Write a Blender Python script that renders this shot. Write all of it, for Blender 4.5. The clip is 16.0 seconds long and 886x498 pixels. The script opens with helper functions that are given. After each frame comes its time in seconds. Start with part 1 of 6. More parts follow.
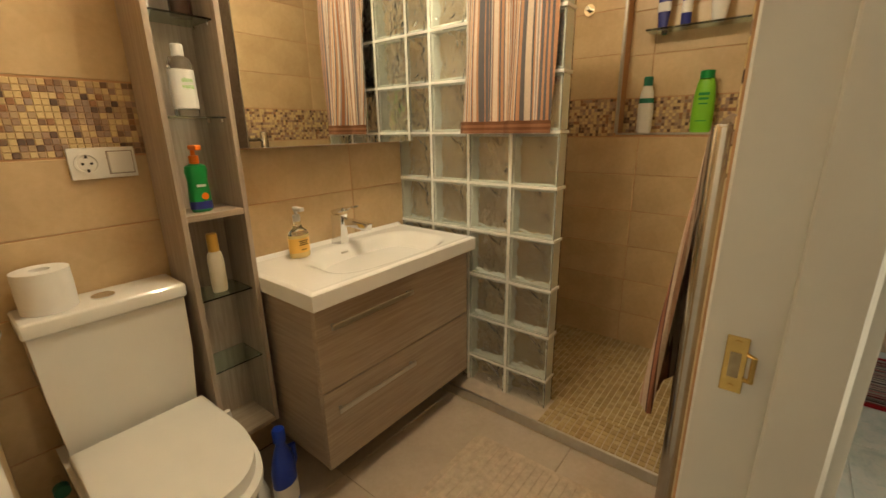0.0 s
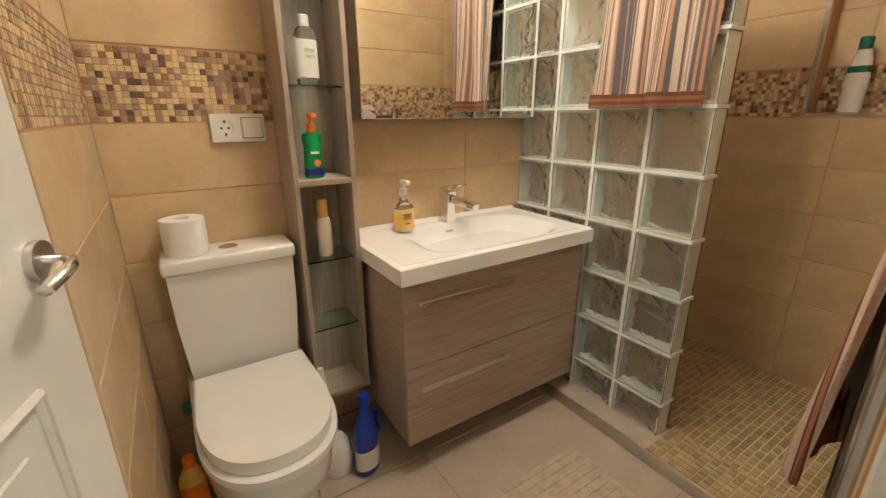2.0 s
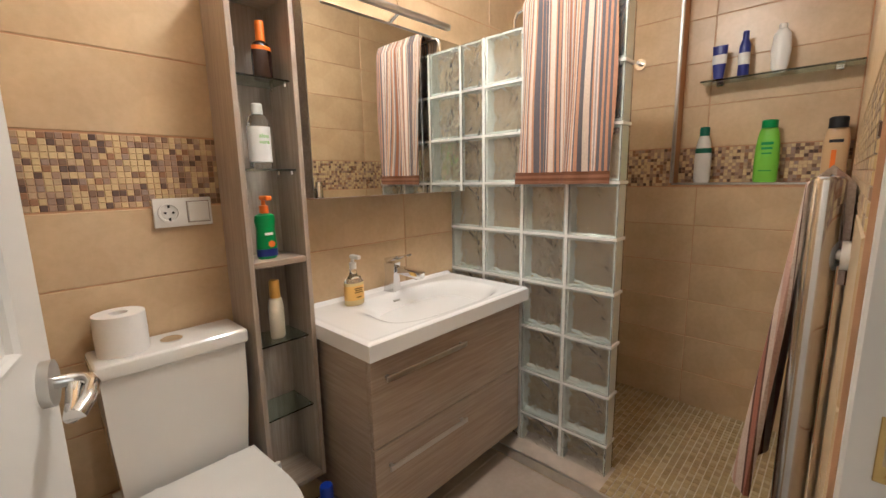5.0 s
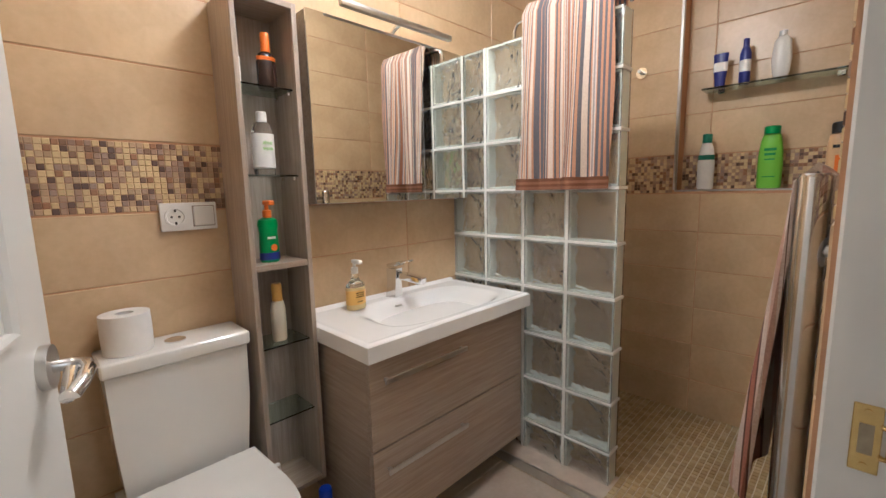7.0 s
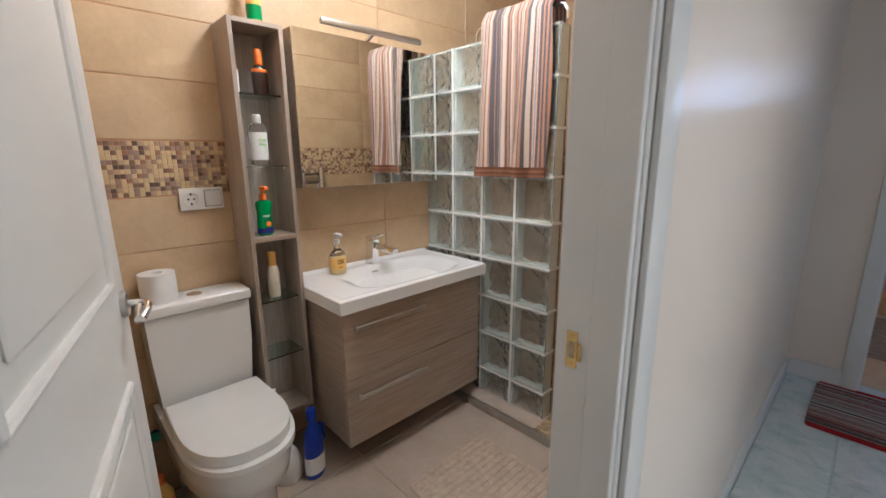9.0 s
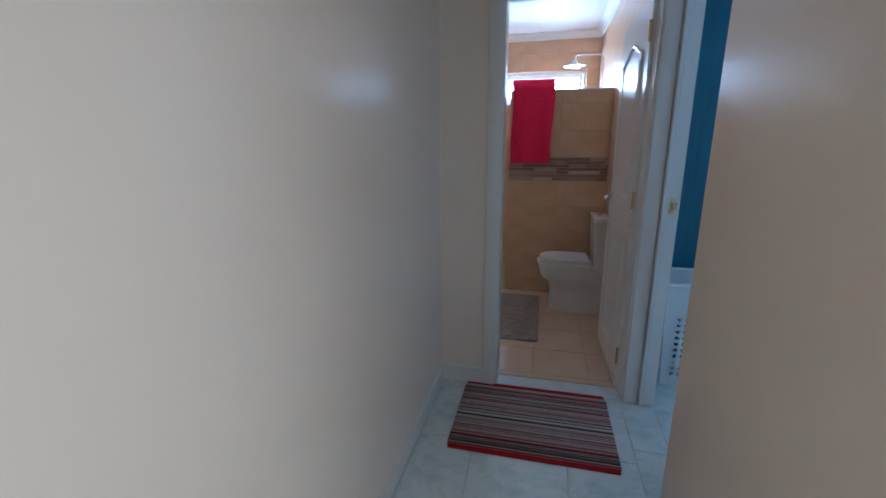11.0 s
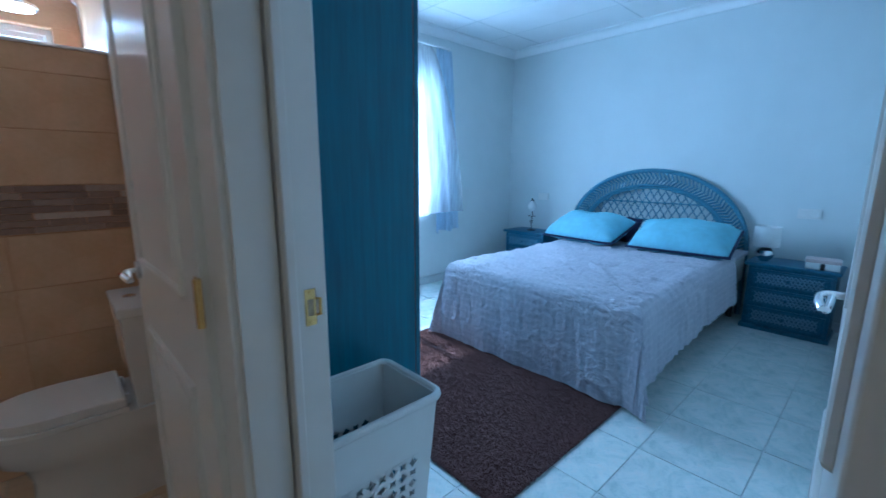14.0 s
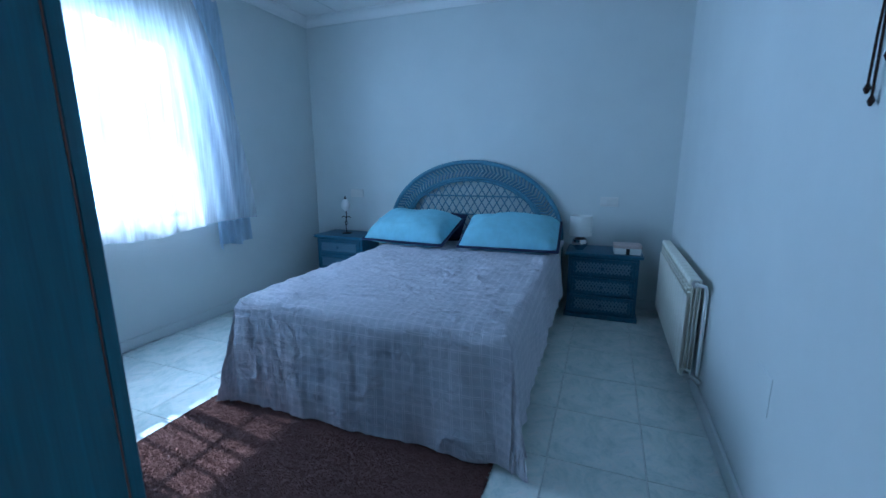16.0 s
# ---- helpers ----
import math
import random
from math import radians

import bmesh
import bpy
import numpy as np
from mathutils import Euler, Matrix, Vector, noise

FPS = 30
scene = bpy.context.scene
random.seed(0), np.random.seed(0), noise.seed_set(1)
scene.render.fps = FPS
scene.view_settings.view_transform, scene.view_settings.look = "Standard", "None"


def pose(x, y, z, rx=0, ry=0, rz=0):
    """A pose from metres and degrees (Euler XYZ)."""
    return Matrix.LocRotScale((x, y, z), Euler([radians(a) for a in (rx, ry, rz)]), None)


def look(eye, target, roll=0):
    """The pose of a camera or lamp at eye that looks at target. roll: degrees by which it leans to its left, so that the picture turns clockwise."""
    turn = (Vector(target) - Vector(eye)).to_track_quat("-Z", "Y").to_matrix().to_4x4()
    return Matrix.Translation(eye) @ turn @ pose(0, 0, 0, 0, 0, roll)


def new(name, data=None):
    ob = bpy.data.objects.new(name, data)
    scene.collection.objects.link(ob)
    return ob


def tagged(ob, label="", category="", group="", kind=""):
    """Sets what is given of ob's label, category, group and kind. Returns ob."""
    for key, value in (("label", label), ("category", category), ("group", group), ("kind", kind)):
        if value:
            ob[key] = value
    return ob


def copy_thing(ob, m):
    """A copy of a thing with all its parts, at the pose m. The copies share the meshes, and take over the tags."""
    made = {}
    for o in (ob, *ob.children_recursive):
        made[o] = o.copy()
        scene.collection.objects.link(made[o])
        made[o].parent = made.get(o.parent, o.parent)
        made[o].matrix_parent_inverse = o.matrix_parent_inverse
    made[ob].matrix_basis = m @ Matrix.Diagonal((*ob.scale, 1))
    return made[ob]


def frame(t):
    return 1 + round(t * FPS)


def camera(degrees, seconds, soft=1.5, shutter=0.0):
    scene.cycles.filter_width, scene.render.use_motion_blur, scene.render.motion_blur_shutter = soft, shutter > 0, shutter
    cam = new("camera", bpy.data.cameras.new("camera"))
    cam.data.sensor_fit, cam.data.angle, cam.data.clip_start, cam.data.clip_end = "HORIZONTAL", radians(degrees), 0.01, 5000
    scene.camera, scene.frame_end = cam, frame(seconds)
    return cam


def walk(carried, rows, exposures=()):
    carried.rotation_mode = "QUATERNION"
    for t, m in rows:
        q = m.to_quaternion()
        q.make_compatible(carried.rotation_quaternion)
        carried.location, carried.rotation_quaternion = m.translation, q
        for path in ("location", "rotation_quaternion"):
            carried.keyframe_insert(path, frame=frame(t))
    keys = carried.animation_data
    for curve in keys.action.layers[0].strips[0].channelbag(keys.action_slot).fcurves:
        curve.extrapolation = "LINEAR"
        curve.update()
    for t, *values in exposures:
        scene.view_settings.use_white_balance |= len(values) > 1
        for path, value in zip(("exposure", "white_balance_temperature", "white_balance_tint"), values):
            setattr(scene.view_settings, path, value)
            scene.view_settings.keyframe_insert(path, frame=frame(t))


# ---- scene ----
cam = camera(93.3, 16.0, shutter=0.25)
PATH = [
    (0, (0.918, 1.335, 1.207), (2.416, 2.538, 0.653), -1.0),
    (0.5, (0.974, 1.337, 1.194), (2.306, 2.702, 0.594), -0.8),
    (1, (1.027, 1.338, 1.179), (2.191, 2.846, 0.569), -0.6),
    (1.5, (1.051, 1.339, 1.175), (2.132, 2.906, 0.562), -0.4),
    (2, (1.05, 1.341, 1.168), (2.084, 2.94, 0.557), -0.3),
    (2.5, (1.026, 1.348, 1.174), (2.049, 2.952, 0.557), 0.1),
    (3, (0.98, 1.356, 1.192), (2.088, 2.901, 0.569), 0.0),
    (3.5, (0.93, 1.382, 1.199), (2.157, 2.849, 0.614), -0.4),
    (4, (0.895, 1.41, 1.211), (2.234, 2.818, 0.736), -0.5),
    (4.5, (0.887, 1.408, 1.218), (2.313, 2.76, 0.845), -0.6),
    (7, (0.897, 1.363, 1.192), (2.299, 2.762, 0.915), -1.3),
    (7.5, (0.887, 1.349, 1.198), (2.176, 2.834, 0.836), -0.8),
    (8, (0.866, 1.287, 1.197), (2.146, 2.768, 0.785), -0.9),
    (8.5, (0.843, 1.176, 1.23), (2.15, 2.621, 0.777), -0.6),
    (9, (0.811, 1.005, 1.283), (2.16, 2.415, 0.846), -0.5),
    (9.2, (0.767, 0.95, 1.332), (2.177, 2.294, 0.88), 0.3),
    (9.5, (0.787, 0.873, 1.337), (2.245, 2.169, 0.897), 0.1),
    (9.6, (0.832, 0.832, 1.337), (2.321, 2.092, 0.896), 0.4),
    (9.8, (0.926, 0.758, 1.305), (2.474, 1.951, 0.878), 0.5),
    (10.2, (1.171, 0.729, 1.319), (2.877, 1.673, 0.875), 0.1),
    (12.3, (2.438, 0.679, 1.349), (4.386, 0.440, 0.963), -0.03),
    (12.5, (2.533, 0.668, 1.345), (4.467, 0.303, 0.989), 0.06),
    (13, (2.751, 0.603, 1.353), (4.597, -0.094, 1.032), 0.05),
    (13.3, (2.860, 0.549, 1.328), (4.633, -0.321, 1.014), 0.06),
    (13.5, (2.935, 0.525, 1.315), (4.633, -0.481, 0.991), 0.03),
    (13.7, (3.005, 0.505, 1.314), (4.611, -0.636, 0.971), 0.11),
    (13.9, (3.116, 0.472, 1.308), (4.612, -0.804, 0.945), 0.22),
    (14, (3.154, 0.444, 1.304), (4.592, -0.895, 0.932), 0.23),
    (14.5, (3.334, 0.298, 1.281), (4.513, -1.268, 0.884), 0.15),
    (15, (3.476, 0.130, 1.263), (4.421, -1.590, 0.880), -0.05),
    (15.5, (3.576, -0.013, 1.274), (4.349, -1.816, 0.884), -0.19),
    (16, (3.656, -0.159, 1.304), (4.362, -1.985, 0.898), -0.28),
]
# seconds, stops, kelvin, tint
EXPOSURES = [
    (0.0, 1.2, 7000, 0), (0.5, 1.3, 6300, 0), (1.5, 1.5, 5700, 2), (2.5, 1.5, 5600, 5), (4.0, 1.5, 5300, 8), (7.5, 1.42, 4700, 9), (8.5, 1.4, 4650, 9), (9.2, 1.25, 4600, 8), (9.6, 1.1, 4450, 7), (10.2, 1.1, 4500, 6),
    (12.3, 1.45, 4150, 4), (13.0, 1.35, 4200, 4), (14.0, 1.15, 4300, 0), (15.0, 0.95, 4350, 0), (15.5, 0.85, 4350, 1), (16.0, 0.45, 4550, 4),
]
walk(cam, [(t, look(e, g, r)) for t, e, g, r in PATH], EXPOSURES)
SUN_EL, SUN_AZ, SUN, SKY = 42.0, -7.0, 5.0, 0.12
# the last two drive added hall lamps, not daylight
DAY_BED, DAY_BATH, FILL_HALL, FILL_RECESS = 42.0, 28.0, 1.0, 3.5
LAMP_BATH = 6.6

# ---------- world and lights ----------
world = bpy.data.worlds.new("sky")
scene.world = world
world.use_nodes = True
wn = world.node_tree
sky = wn.nodes.new("ShaderNodeTexSky")
sky.sky_type = 'NISHITA'
sky.sun_disc = False
sky.sun_elevation = radians(SUN_EL)
sky.sun_rotation = radians(90 - SUN_AZ)
wn.links.new(sky.outputs[0], wn.nodes["Background"].inputs[0])
wn.nodes["Background"].inputs[1].default_value = SKY


def lamp(name, kind, m, energy, color=(1, 1, 1), size=0.1, size_y=None):
    d = bpy.data.lights.new(name, kind)
    d.energy, d.color = energy, color
    if kind == 'AREA':
        d.size = size
        if size_y:
            d.shape, d.size_y = 'RECTANGLE', size_y
    elif kind == 'SUN':
        d.angle = radians(0.5)
    else:
        d.shadow_soft_size = size
    ob = new(name, d)
    ob.matrix_world = m
    return ob


sa, se = radians(SUN_AZ), radians(SUN_EL)
sun_dir = Vector((math.cos(sa) * math.cos(se), math.sin(sa) * math.cos(se), math.sin(se)))
lamp("sun", 'SUN', look(sun_dir * 30, (0, 0, 0)), SUN, (1.0, 0.93, 0.84))
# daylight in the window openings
lamp("window_daylight", 'AREA', look((6.94, -1.94, 1.56), (5.0, -2.5, 1.0)), DAY_BED, (0.72, 0.86, 1.0), 1.4, 1.36)
lamp("window_daylight_bath", 'AREA', look((6.93, 0.75, 1.93), (5.7, 0.7, 0.7)), DAY_BATH, (0.78, 0.89, 1.0), 0.9, 0.3)
# added fill for the hall, no window or opening stands here
lamp("hall_daylight", 'AREA', look((-0.2, 0.36, 1.5), (1.1, 1.25, 1.35)), FILL_HALL, (1.0, 0.88, 0.74), 1.0, 1.6)
# second added fill, set in a made-up recess to brighten the wall opposite
lamp("hall_doorway_daylight", 'AREA', look((1.75, 0.20, 1.15), (1.75, 1.25, 1.15)), FILL_RECESS, (1.0, 0.88, 0.68), 0.60, 1.8)

# ---------- materials ----------


class Nodes:
    def __init__(self, name, rough=0.5, metal=0.0, spec=0.5):
        self.mat = bpy.data.materials.new(name)
        self.mat.use_nodes = True
        self.t = self.mat.node_tree
        self.b = self.t.nodes["Principled BSDF"]
        self.b.inputs["Roughness"].default_value = rough
        self.b.inputs["Metallic"].default_value = metal
        self.b.inputs["Specular IOR Level"].default_value = spec
        self.co = None

    def node(self, kind, **kw):
        n = self.t.nodes.new(kind)
        for k, v in kw.items():
            if k in n.inputs:
                n.inputs[k].default_value = v
        return n

    def link(self, a, b):
        self.t.links.new(a, b)

    def coord(self, scale=(1, 1, 1), kind="Object"):
        c = self.node("ShaderNodeTexCoord")
        m = self.node("ShaderNodeMapping")
        m.inputs["Scale"].default_value = scale
        self.link(c.outputs[kind], m.inputs[0])
        return m.outputs[0]

    def noise(self, scale, detail=4, rough=0.55, stretch=(1, 1, 1), dist=0.0):
        n = self.node("ShaderNodeTexNoise", Scale=scale, Detail=detail, Roughness=rough, Distortion=dist)
        self.link(self.coord(stretch), n.inputs["Vector"])
        return n.outputs["Fac"]

    def ramp(self, fac, stops):
        r = self.node("ShaderNodeValToRGB")
        el = r.color_ramp.elements
        while len(el) < len(stops):
            el.new(0.5)
        for e, (p, c) in zip(el, stops):
            e.position, e.color = p, (*c, 1)
        self.link(fac, r.inputs[0])
        return r.outputs[0]

    def mix(self, fac, a, b, how='MIX'):
        m = self.node("ShaderNodeMix")
        m.data_type, m.blend_type = 'RGBA', how
        for sock, v in ((m.inputs[0], fac), (m.inputs[6], a), (m.inputs[7], b)):
            if hasattr(v, "is_linked"):
                self.link(v, sock)
            elif isinstance(v, (int, float)):
                sock.default_value = v
            else:
                sock.default_value = (*v, 1)
        return m.outputs[2]

    def color(self, out):
        self.link(out, self.b.inputs["Base Color"])

    def bump(self, fac, strength=0.2, distance=0.002):
        n = self.node("ShaderNodeBump", Strength=strength, Distance=distance)
        self.link(fac, n.inputs["Height"])
        self.link(n.outputs[0], self.b.inputs["Normal"])

    def random(self):
        return self.node("ShaderNodeObjectInfo").outputs["Random"]

    def island(self):
        return self.node("ShaderNodeNewGeometry").outputs["Random Per Island"]


def plain(name, c, rough=0.5, metal=0.0, vary=0.08, scale=12, bump=0.0, bscale=60, spec=0.5):
    n = Nodes(name, rough, metal, spec)
    a = tuple(v * (1 - vary) for v in c)
    b = tuple(min(1, v * (1 + vary)) for v in c)
    n.color(n.ramp(n.noise(scale), [(0.3, a), (0.7, b)]))
    if bump:
        n.bump(n.noise(bscale), bump, 0.001)
    return n.mat


def tile_mat(name, lo, hi, rough=0.32):
    n = Nodes(name, rough)
    base = n.ramp(n.noise(5, 6, 0.6), [(0.3, lo), (0.7, hi)])
    fine = n.ramp(n.noise(55, 4), [(0.3, (0.93, 0.92, 0.9)), (0.7, (1, 1, 1))])
    c = n.mix(1.0, base, fine, 'MULTIPLY')
    shade = n.ramp(n.random(), [(0, (0.94, 0.93, 0.92)), (1, (1, 1, 1))])
    n.color(n.mix(1.0, c, shade, 'MULTIPLY'))
    n.bump(n.noise(18), 0.08, 0.001)
    return n.mat


def wood_mat(name, lo, hi, axis, rough=0.5, scale=6):
    n = Nodes(name, rough)
    st = [14, 14, 14]
    st[axis] = 0.7
    g = n.noise(scale, 6, 0.6, st, 0.6)
    base = n.ramp(g, [(0.3, lo), (0.5, tuple((a + b) / 2 for a, b in zip(lo, hi))), (0.7, hi)])
    st2 = [90, 90, 90]
    st2[axis] = 2
    fine = n.ramp(n.noise(3, 3, 0.5, st2), [(0.35, (0.88, 0.87, 0.86)), (0.65, (1, 1, 1))])
    n.color(n.mix(1.0, base, fine, 'MULTIPLY'))
    n.bump(g, 0.12, 0.001)
    return n.mat


def glass_mat(name, c, rough=0.02, wave=0.0, wscale=20, ior=1.45, clear=1.0):
    n = Nodes(name, rough)
    n.b.inputs["Base Color"].default_value = (*c, 1)
    n.b.inputs["Transmission Weight"].default_value = clear
    n.b.inputs["IOR"].default_value = ior
    if wave:
        n.bump(n.noise(wscale, 1, 0.4, (1, 1, 1), 1.2), wave, 0.02)
    return n.mat


def stripes_mat(name, axis, colors, width, rough=0.95, fuzz=260):
    """Woven stripes of uneven width along one axis."""
    n = Nodes(name, rough, spec=0.15)
    st = [0, 0, 0]
    st[axis] = 1 / width
    noi = n.node("ShaderNodeTexNoise", Scale=1.0, Detail=1.0, Roughness=0.4)
    noi.noise_dimensions = '3D'
    n.link(n.coord(tuple(st)), noi.inputs["Vector"])
    r = n.node("ShaderNodeValToRGB")
    r.color_ramp.interpolation = 'CONSTANT'
    el = r.color_ramp.elements
    k = len(colors)
    while len(el) < k:
        el.new(0.5)
    for i, (e, c) in enumerate(zip(el, colors)):
        e.position, e.color = (0.0 if i == 0 else 0.28 + 0.44 * i / k), (*c, 1)
    n.link(noi.outputs["Fac"], r.inputs[0])
    nap = n.ramp(n.noise(fuzz, 3), [(0.25, (0.72, 0.7, 0.7)), (0.75, (1, 1, 1))])
    n.color(n.mix(1.0, r.outputs[0], nap, 'MULTIPLY'))
    n.bump(n.noise(fuzz, 2), 0.5, 0.003)
    return n.mat


M = {}
M["tile"] = tile_mat("beige_tile", (0.53, 0.38, 0.215), (0.67, 0.505, 0.30))
M["grout"] = plain("tan_grout", (0.52, 0.30, 0.165), 0.9)
M["tile2"] = tile_mat("sand_tile", (0.60, 0.38, 0.215), (0.70, 0.48, 0.29), 0.3)
M["floor1"] = tile_mat("stone_floor", (0.42, 0.345, 0.27), (0.52, 0.44, 0.36), 0.4)
M["floor2"] = tile_mat("beige_floor", (0.62, 0.45, 0.29), (0.70, 0.53, 0.36), 0.3)
M["grout_floor"] = plain("floor_grout", (0.47, 0.39, 0.30), 0.9)


def marble_mat():
    n = Nodes("pale_marble_tile", 0.18)
    v = n.noise(3.5, 8, 0.68, (1, 1, 1), 1.6)
    base = n.ramp(v, [(0.32, (0.50, 0.60, 0.58)), (0.48, (0.68, 0.73, 0.70)), (0.60, (0.76, 0.78, 0.75)), (0.75, (0.70, 0.66, 0.62))])
    # fine speckle: broken glossy reflections put into the tile colour
    gloss_speckle = n.ramp(n.noise(24, 6, 0.72, (1, 1, 1), 1.2), [(0.36, (0.84, 0.87, 0.89)), (0.5, (1, 1, 1)), (0.66, (1.0, 0.95, 0.94))])
    base = n.mix(1.0, base, gloss_speckle, 'MULTIPLY')
    shade = n.ramp(n.random(), [(0, (0.94, 0.94, 0.94)), (1, (1, 1, 1))])
    n.color(n.mix(1.0, base, shade, 'MULTIPLY'))
    return n.mat


M["marble"] = marble_mat()
M["white_wall"] = plain("wall_paint", (0.80, 0.69, 0.58), 0.28, 0, 0.02, 3, 0.06, 40)
M["bed_wall"] = plain("bedroom_wall_paint", (0.66, 0.69, 0.68), 0.6, 0, 0.03, 2.5, 0.35, 35)
M["ceiling"] = plain("ceiling_paint", (0.82, 0.82, 0.81), 0.55, 0, 0.02, 3)
M["gloss_white"] = plain("white_lacquer", (0.73, 0.705, 0.66), 0.28, 0, 0.02, 4, 0.02, 30)
M["ceramic"] = plain("white_ceramic", (0.76, 0.75, 0.72), 0.08, 0, 0.01, 4)
M["basin_ceramic"] = plain("basin_ceramic", (0.88, 0.88, 0.87), 0.07, 0, 0.01, 4)
M["plastic_white"] = plain("white_plastic", (0.75, 0.74, 0.71), 0.35, 0, 0.02, 8)
M["chrome"] = plain("chrome", (0.80, 0.80, 0.80), 0.08, 1.0, 0.03, 10)
# chrome darkened for the radiator: the dim surroundings it mirrors are in its colour
M["dimmed_chrome"] = plain("dimmed_chrome", (0.46, 0.44, 0.42), 0.12, 1.0, 0.05, 10)
M["steel"] = plain("brushed_steel", (0.58, 0.57, 0.55), 0.28, 1.0, 0.06, 30)
M["brass"] = plain("brass", (0.72, 0.52, 0.20), 0.25, 1.0, 0.08, 40)
# duller brass for bolt holes, the shade inside them is in the colour
M["brass_recess"] = plain("shaded_hole_brass", (0.40, 0.33, 0.22), 0.45, 0.6, 0.15, 60)
M["mirror"] = plain("mirror_glass", (0.86, 0.88, 0.86), 0.015, 1.0, 0.0, 2)
M["wood"] = wood_mat("grey_brown_wood", (0.34, 0.265, 0.195), (0.48, 0.39, 0.305), 0)
M["wood_side"] = wood_mat("grey_brown_wood_side", (0.34, 0.265, 0.195), (0.47, 0.38, 0.295), 1)
M["wood_v"] = wood_mat("grey_brown_wood_upright", (0.32, 0.265, 0.21), (0.48, 0.405, 0.335), 2)
M["grout_white"] = plain("white_grout", (0.80, 0.79, 0.74), 0.7, 0, 0.05, 30, 0.1)
M["block_glass"] = glass_mat("block_glass", (0.96, 0.98, 0.94), 0.0, 0.55, 17, 1.42, 0.955)
M["block_rim"] = glass_mat("block_rim_glass", (0.90, 0.93, 0.86), 0.18, 0.0, 20, 1.45, 0.30)
M["shelf_glass"] = glass_mat("shelf_glass", (0.72, 0.90, 0.84), 0.0)
M["pane_glass"] = glass_mat("pane_glass", (0.96, 0.98, 0.98), 0.0)
M["blue_wood"] = wood_mat("blue_stained_wood", (0.018, 0.100, 0.150), (0.027, 0.145, 0.212), 2, 0.42, 3.4)
M["blue_paint"] = plain("blue_lacquer", (0.035, 0.12, 0.20), 0.4, 0, 0.2, 40, 0.15, 80)
M["wicker"] = plain("blue_wicker", (0.10, 0.22, 0.31), 0.55, 0, 0.3, 60, 0.4, 150)
M["pale_weave"] = plain("limed_weave", (0.17, 0.27, 0.36), 0.55, 0, 0.10, 20, 0.2, 60)
M["brown_rug"] = plain("brown_shag", (0.135, 0.074, 0.066), 1.0, 0, 0.10, 30, 0.4, 130, 0.1)
M["dark"] = plain("black_rubber", (0.015, 0.015, 0.016), 0.5)
M["paper"] = plain("tissue_paper", (0.82, 0.81, 0.79), 0.95, 0, 0.03, 30, 0.2, 120)
M["red_towel"] = plain("red_terry", (0.72, 0.022, 0.085), 1.0, 0, 0.25, 120, 0.8, 220, 0.1)
M["mat_grey"] = plain("grey_bath_mat", (0.30, 0.25, 0.21), 1.0, 0, 0.25, 25, 0.9, 130, 0.1)
M["mat_tan"] = plain("tan_bath_mat", (0.50, 0.41, 0.32), 1.0, 0, 0.15, 40, 0.6, 160, 0.1)
M["stripe_towel"] = stripes_mat("striped_terry", 1, [(0.26, 0.11, 0.06), (0.56, 0.33, 0.21), (0.70, 0.60, 0.50), (0.15, 0.145, 0.16), (0.53, 0.29, 0.18), (0.72, 0.62, 0.52), (0.36, 0.34, 0.34), (0.40, 0.18, 0.10)], 0.034)
M["stripe_towel_b"] = stripes_mat("striped_terry_hem", 2, [(0.19, 0.085, 0.045), (0.30, 0.15, 0.085)], 0.02)
M["dark_towel"] = stripes_mat("dark_striped_terry", 0, [(0.27, 0.11, 0.065), (0.46, 0.29, 0.22), (0.55, 0.44, 0.36), (0.12, 0.06, 0.045), (0.33, 0.14, 0.09)], 0.026)
M["pillow_blue"] = plain("turquoise_cotton", (0.29, 0.52, 0.62), 0.85, 0, 0.08, 14, 0.25, 60, 0.2)
M["navy"] = plain("navy_cotton", (0.012, 0.018, 0.06), 0.9, 0, 0.1, 20)
M["radiator"] = plain("cream_enamel", (0.78, 0.76, 0.66), 0.35, 0, 0.03, 8)
M["blue_plastic"] = plain("blue_plastic", (0.01, 0.045, 0.42), 0.3, 0, 0.05, 10)
M["green_plastic"] = plain("green_plastic", (0.01, 0.28, 0.06), 0.3, 0, 0.05, 10)
M["lime_plastic"] = plain("lime_plastic", (0.22, 0.58, 0.04), 0.3, 0, 0.05, 10)
M["orange_plastic"] = plain("orange_plastic", (0.85, 0.20, 0.01), 0.35, 0, 0.05, 10)
M["soap"] = plain("pale_yellow_soap", (0.74, 0.58, 0.26), 0.2, 0, 0.05, 10)
M["tan_plastic"] = plain("tan_plastic", (0.68, 0.46, 0.24), 0.3, 0, 0.05, 10)
M["yellow_plastic"] = plain("yellow_plastic", (0.80, 0.48, 0.10), 0.3, 0, 0.05, 10)
M["cream_plastic"] = plain("cream_plastic", (0.78, 0.72, 0.58), 0.3, 0, 0.03, 10)
M["brown_plastic"] = plain("dark_brown_plastic", (0.03, 0.014, 0.01), 0.25, 0, 0.1, 10)
M["teal_plastic"] = plain("dark_green_plastic", (0.01, 0.16, 0.10), 0.35, 0, 0.05, 10)
M["navy_plastic"] = plain("navy_plastic", (0.02, 0.03, 0.22), 0.3, 0, 0.05, 10)
M["label_white"] = plain("paper_label", (0.80, 0.80, 0.78), 0.6, 0, 0.02, 30)
M["clear"] = glass_mat("clear_plastic", (0.93, 0.95, 0.94), 0.03)
M["lamp_shade"] = plain("white_fabric_shade", (0.80, 0.80, 0.78), 0.9, 0, 0.02, 20)
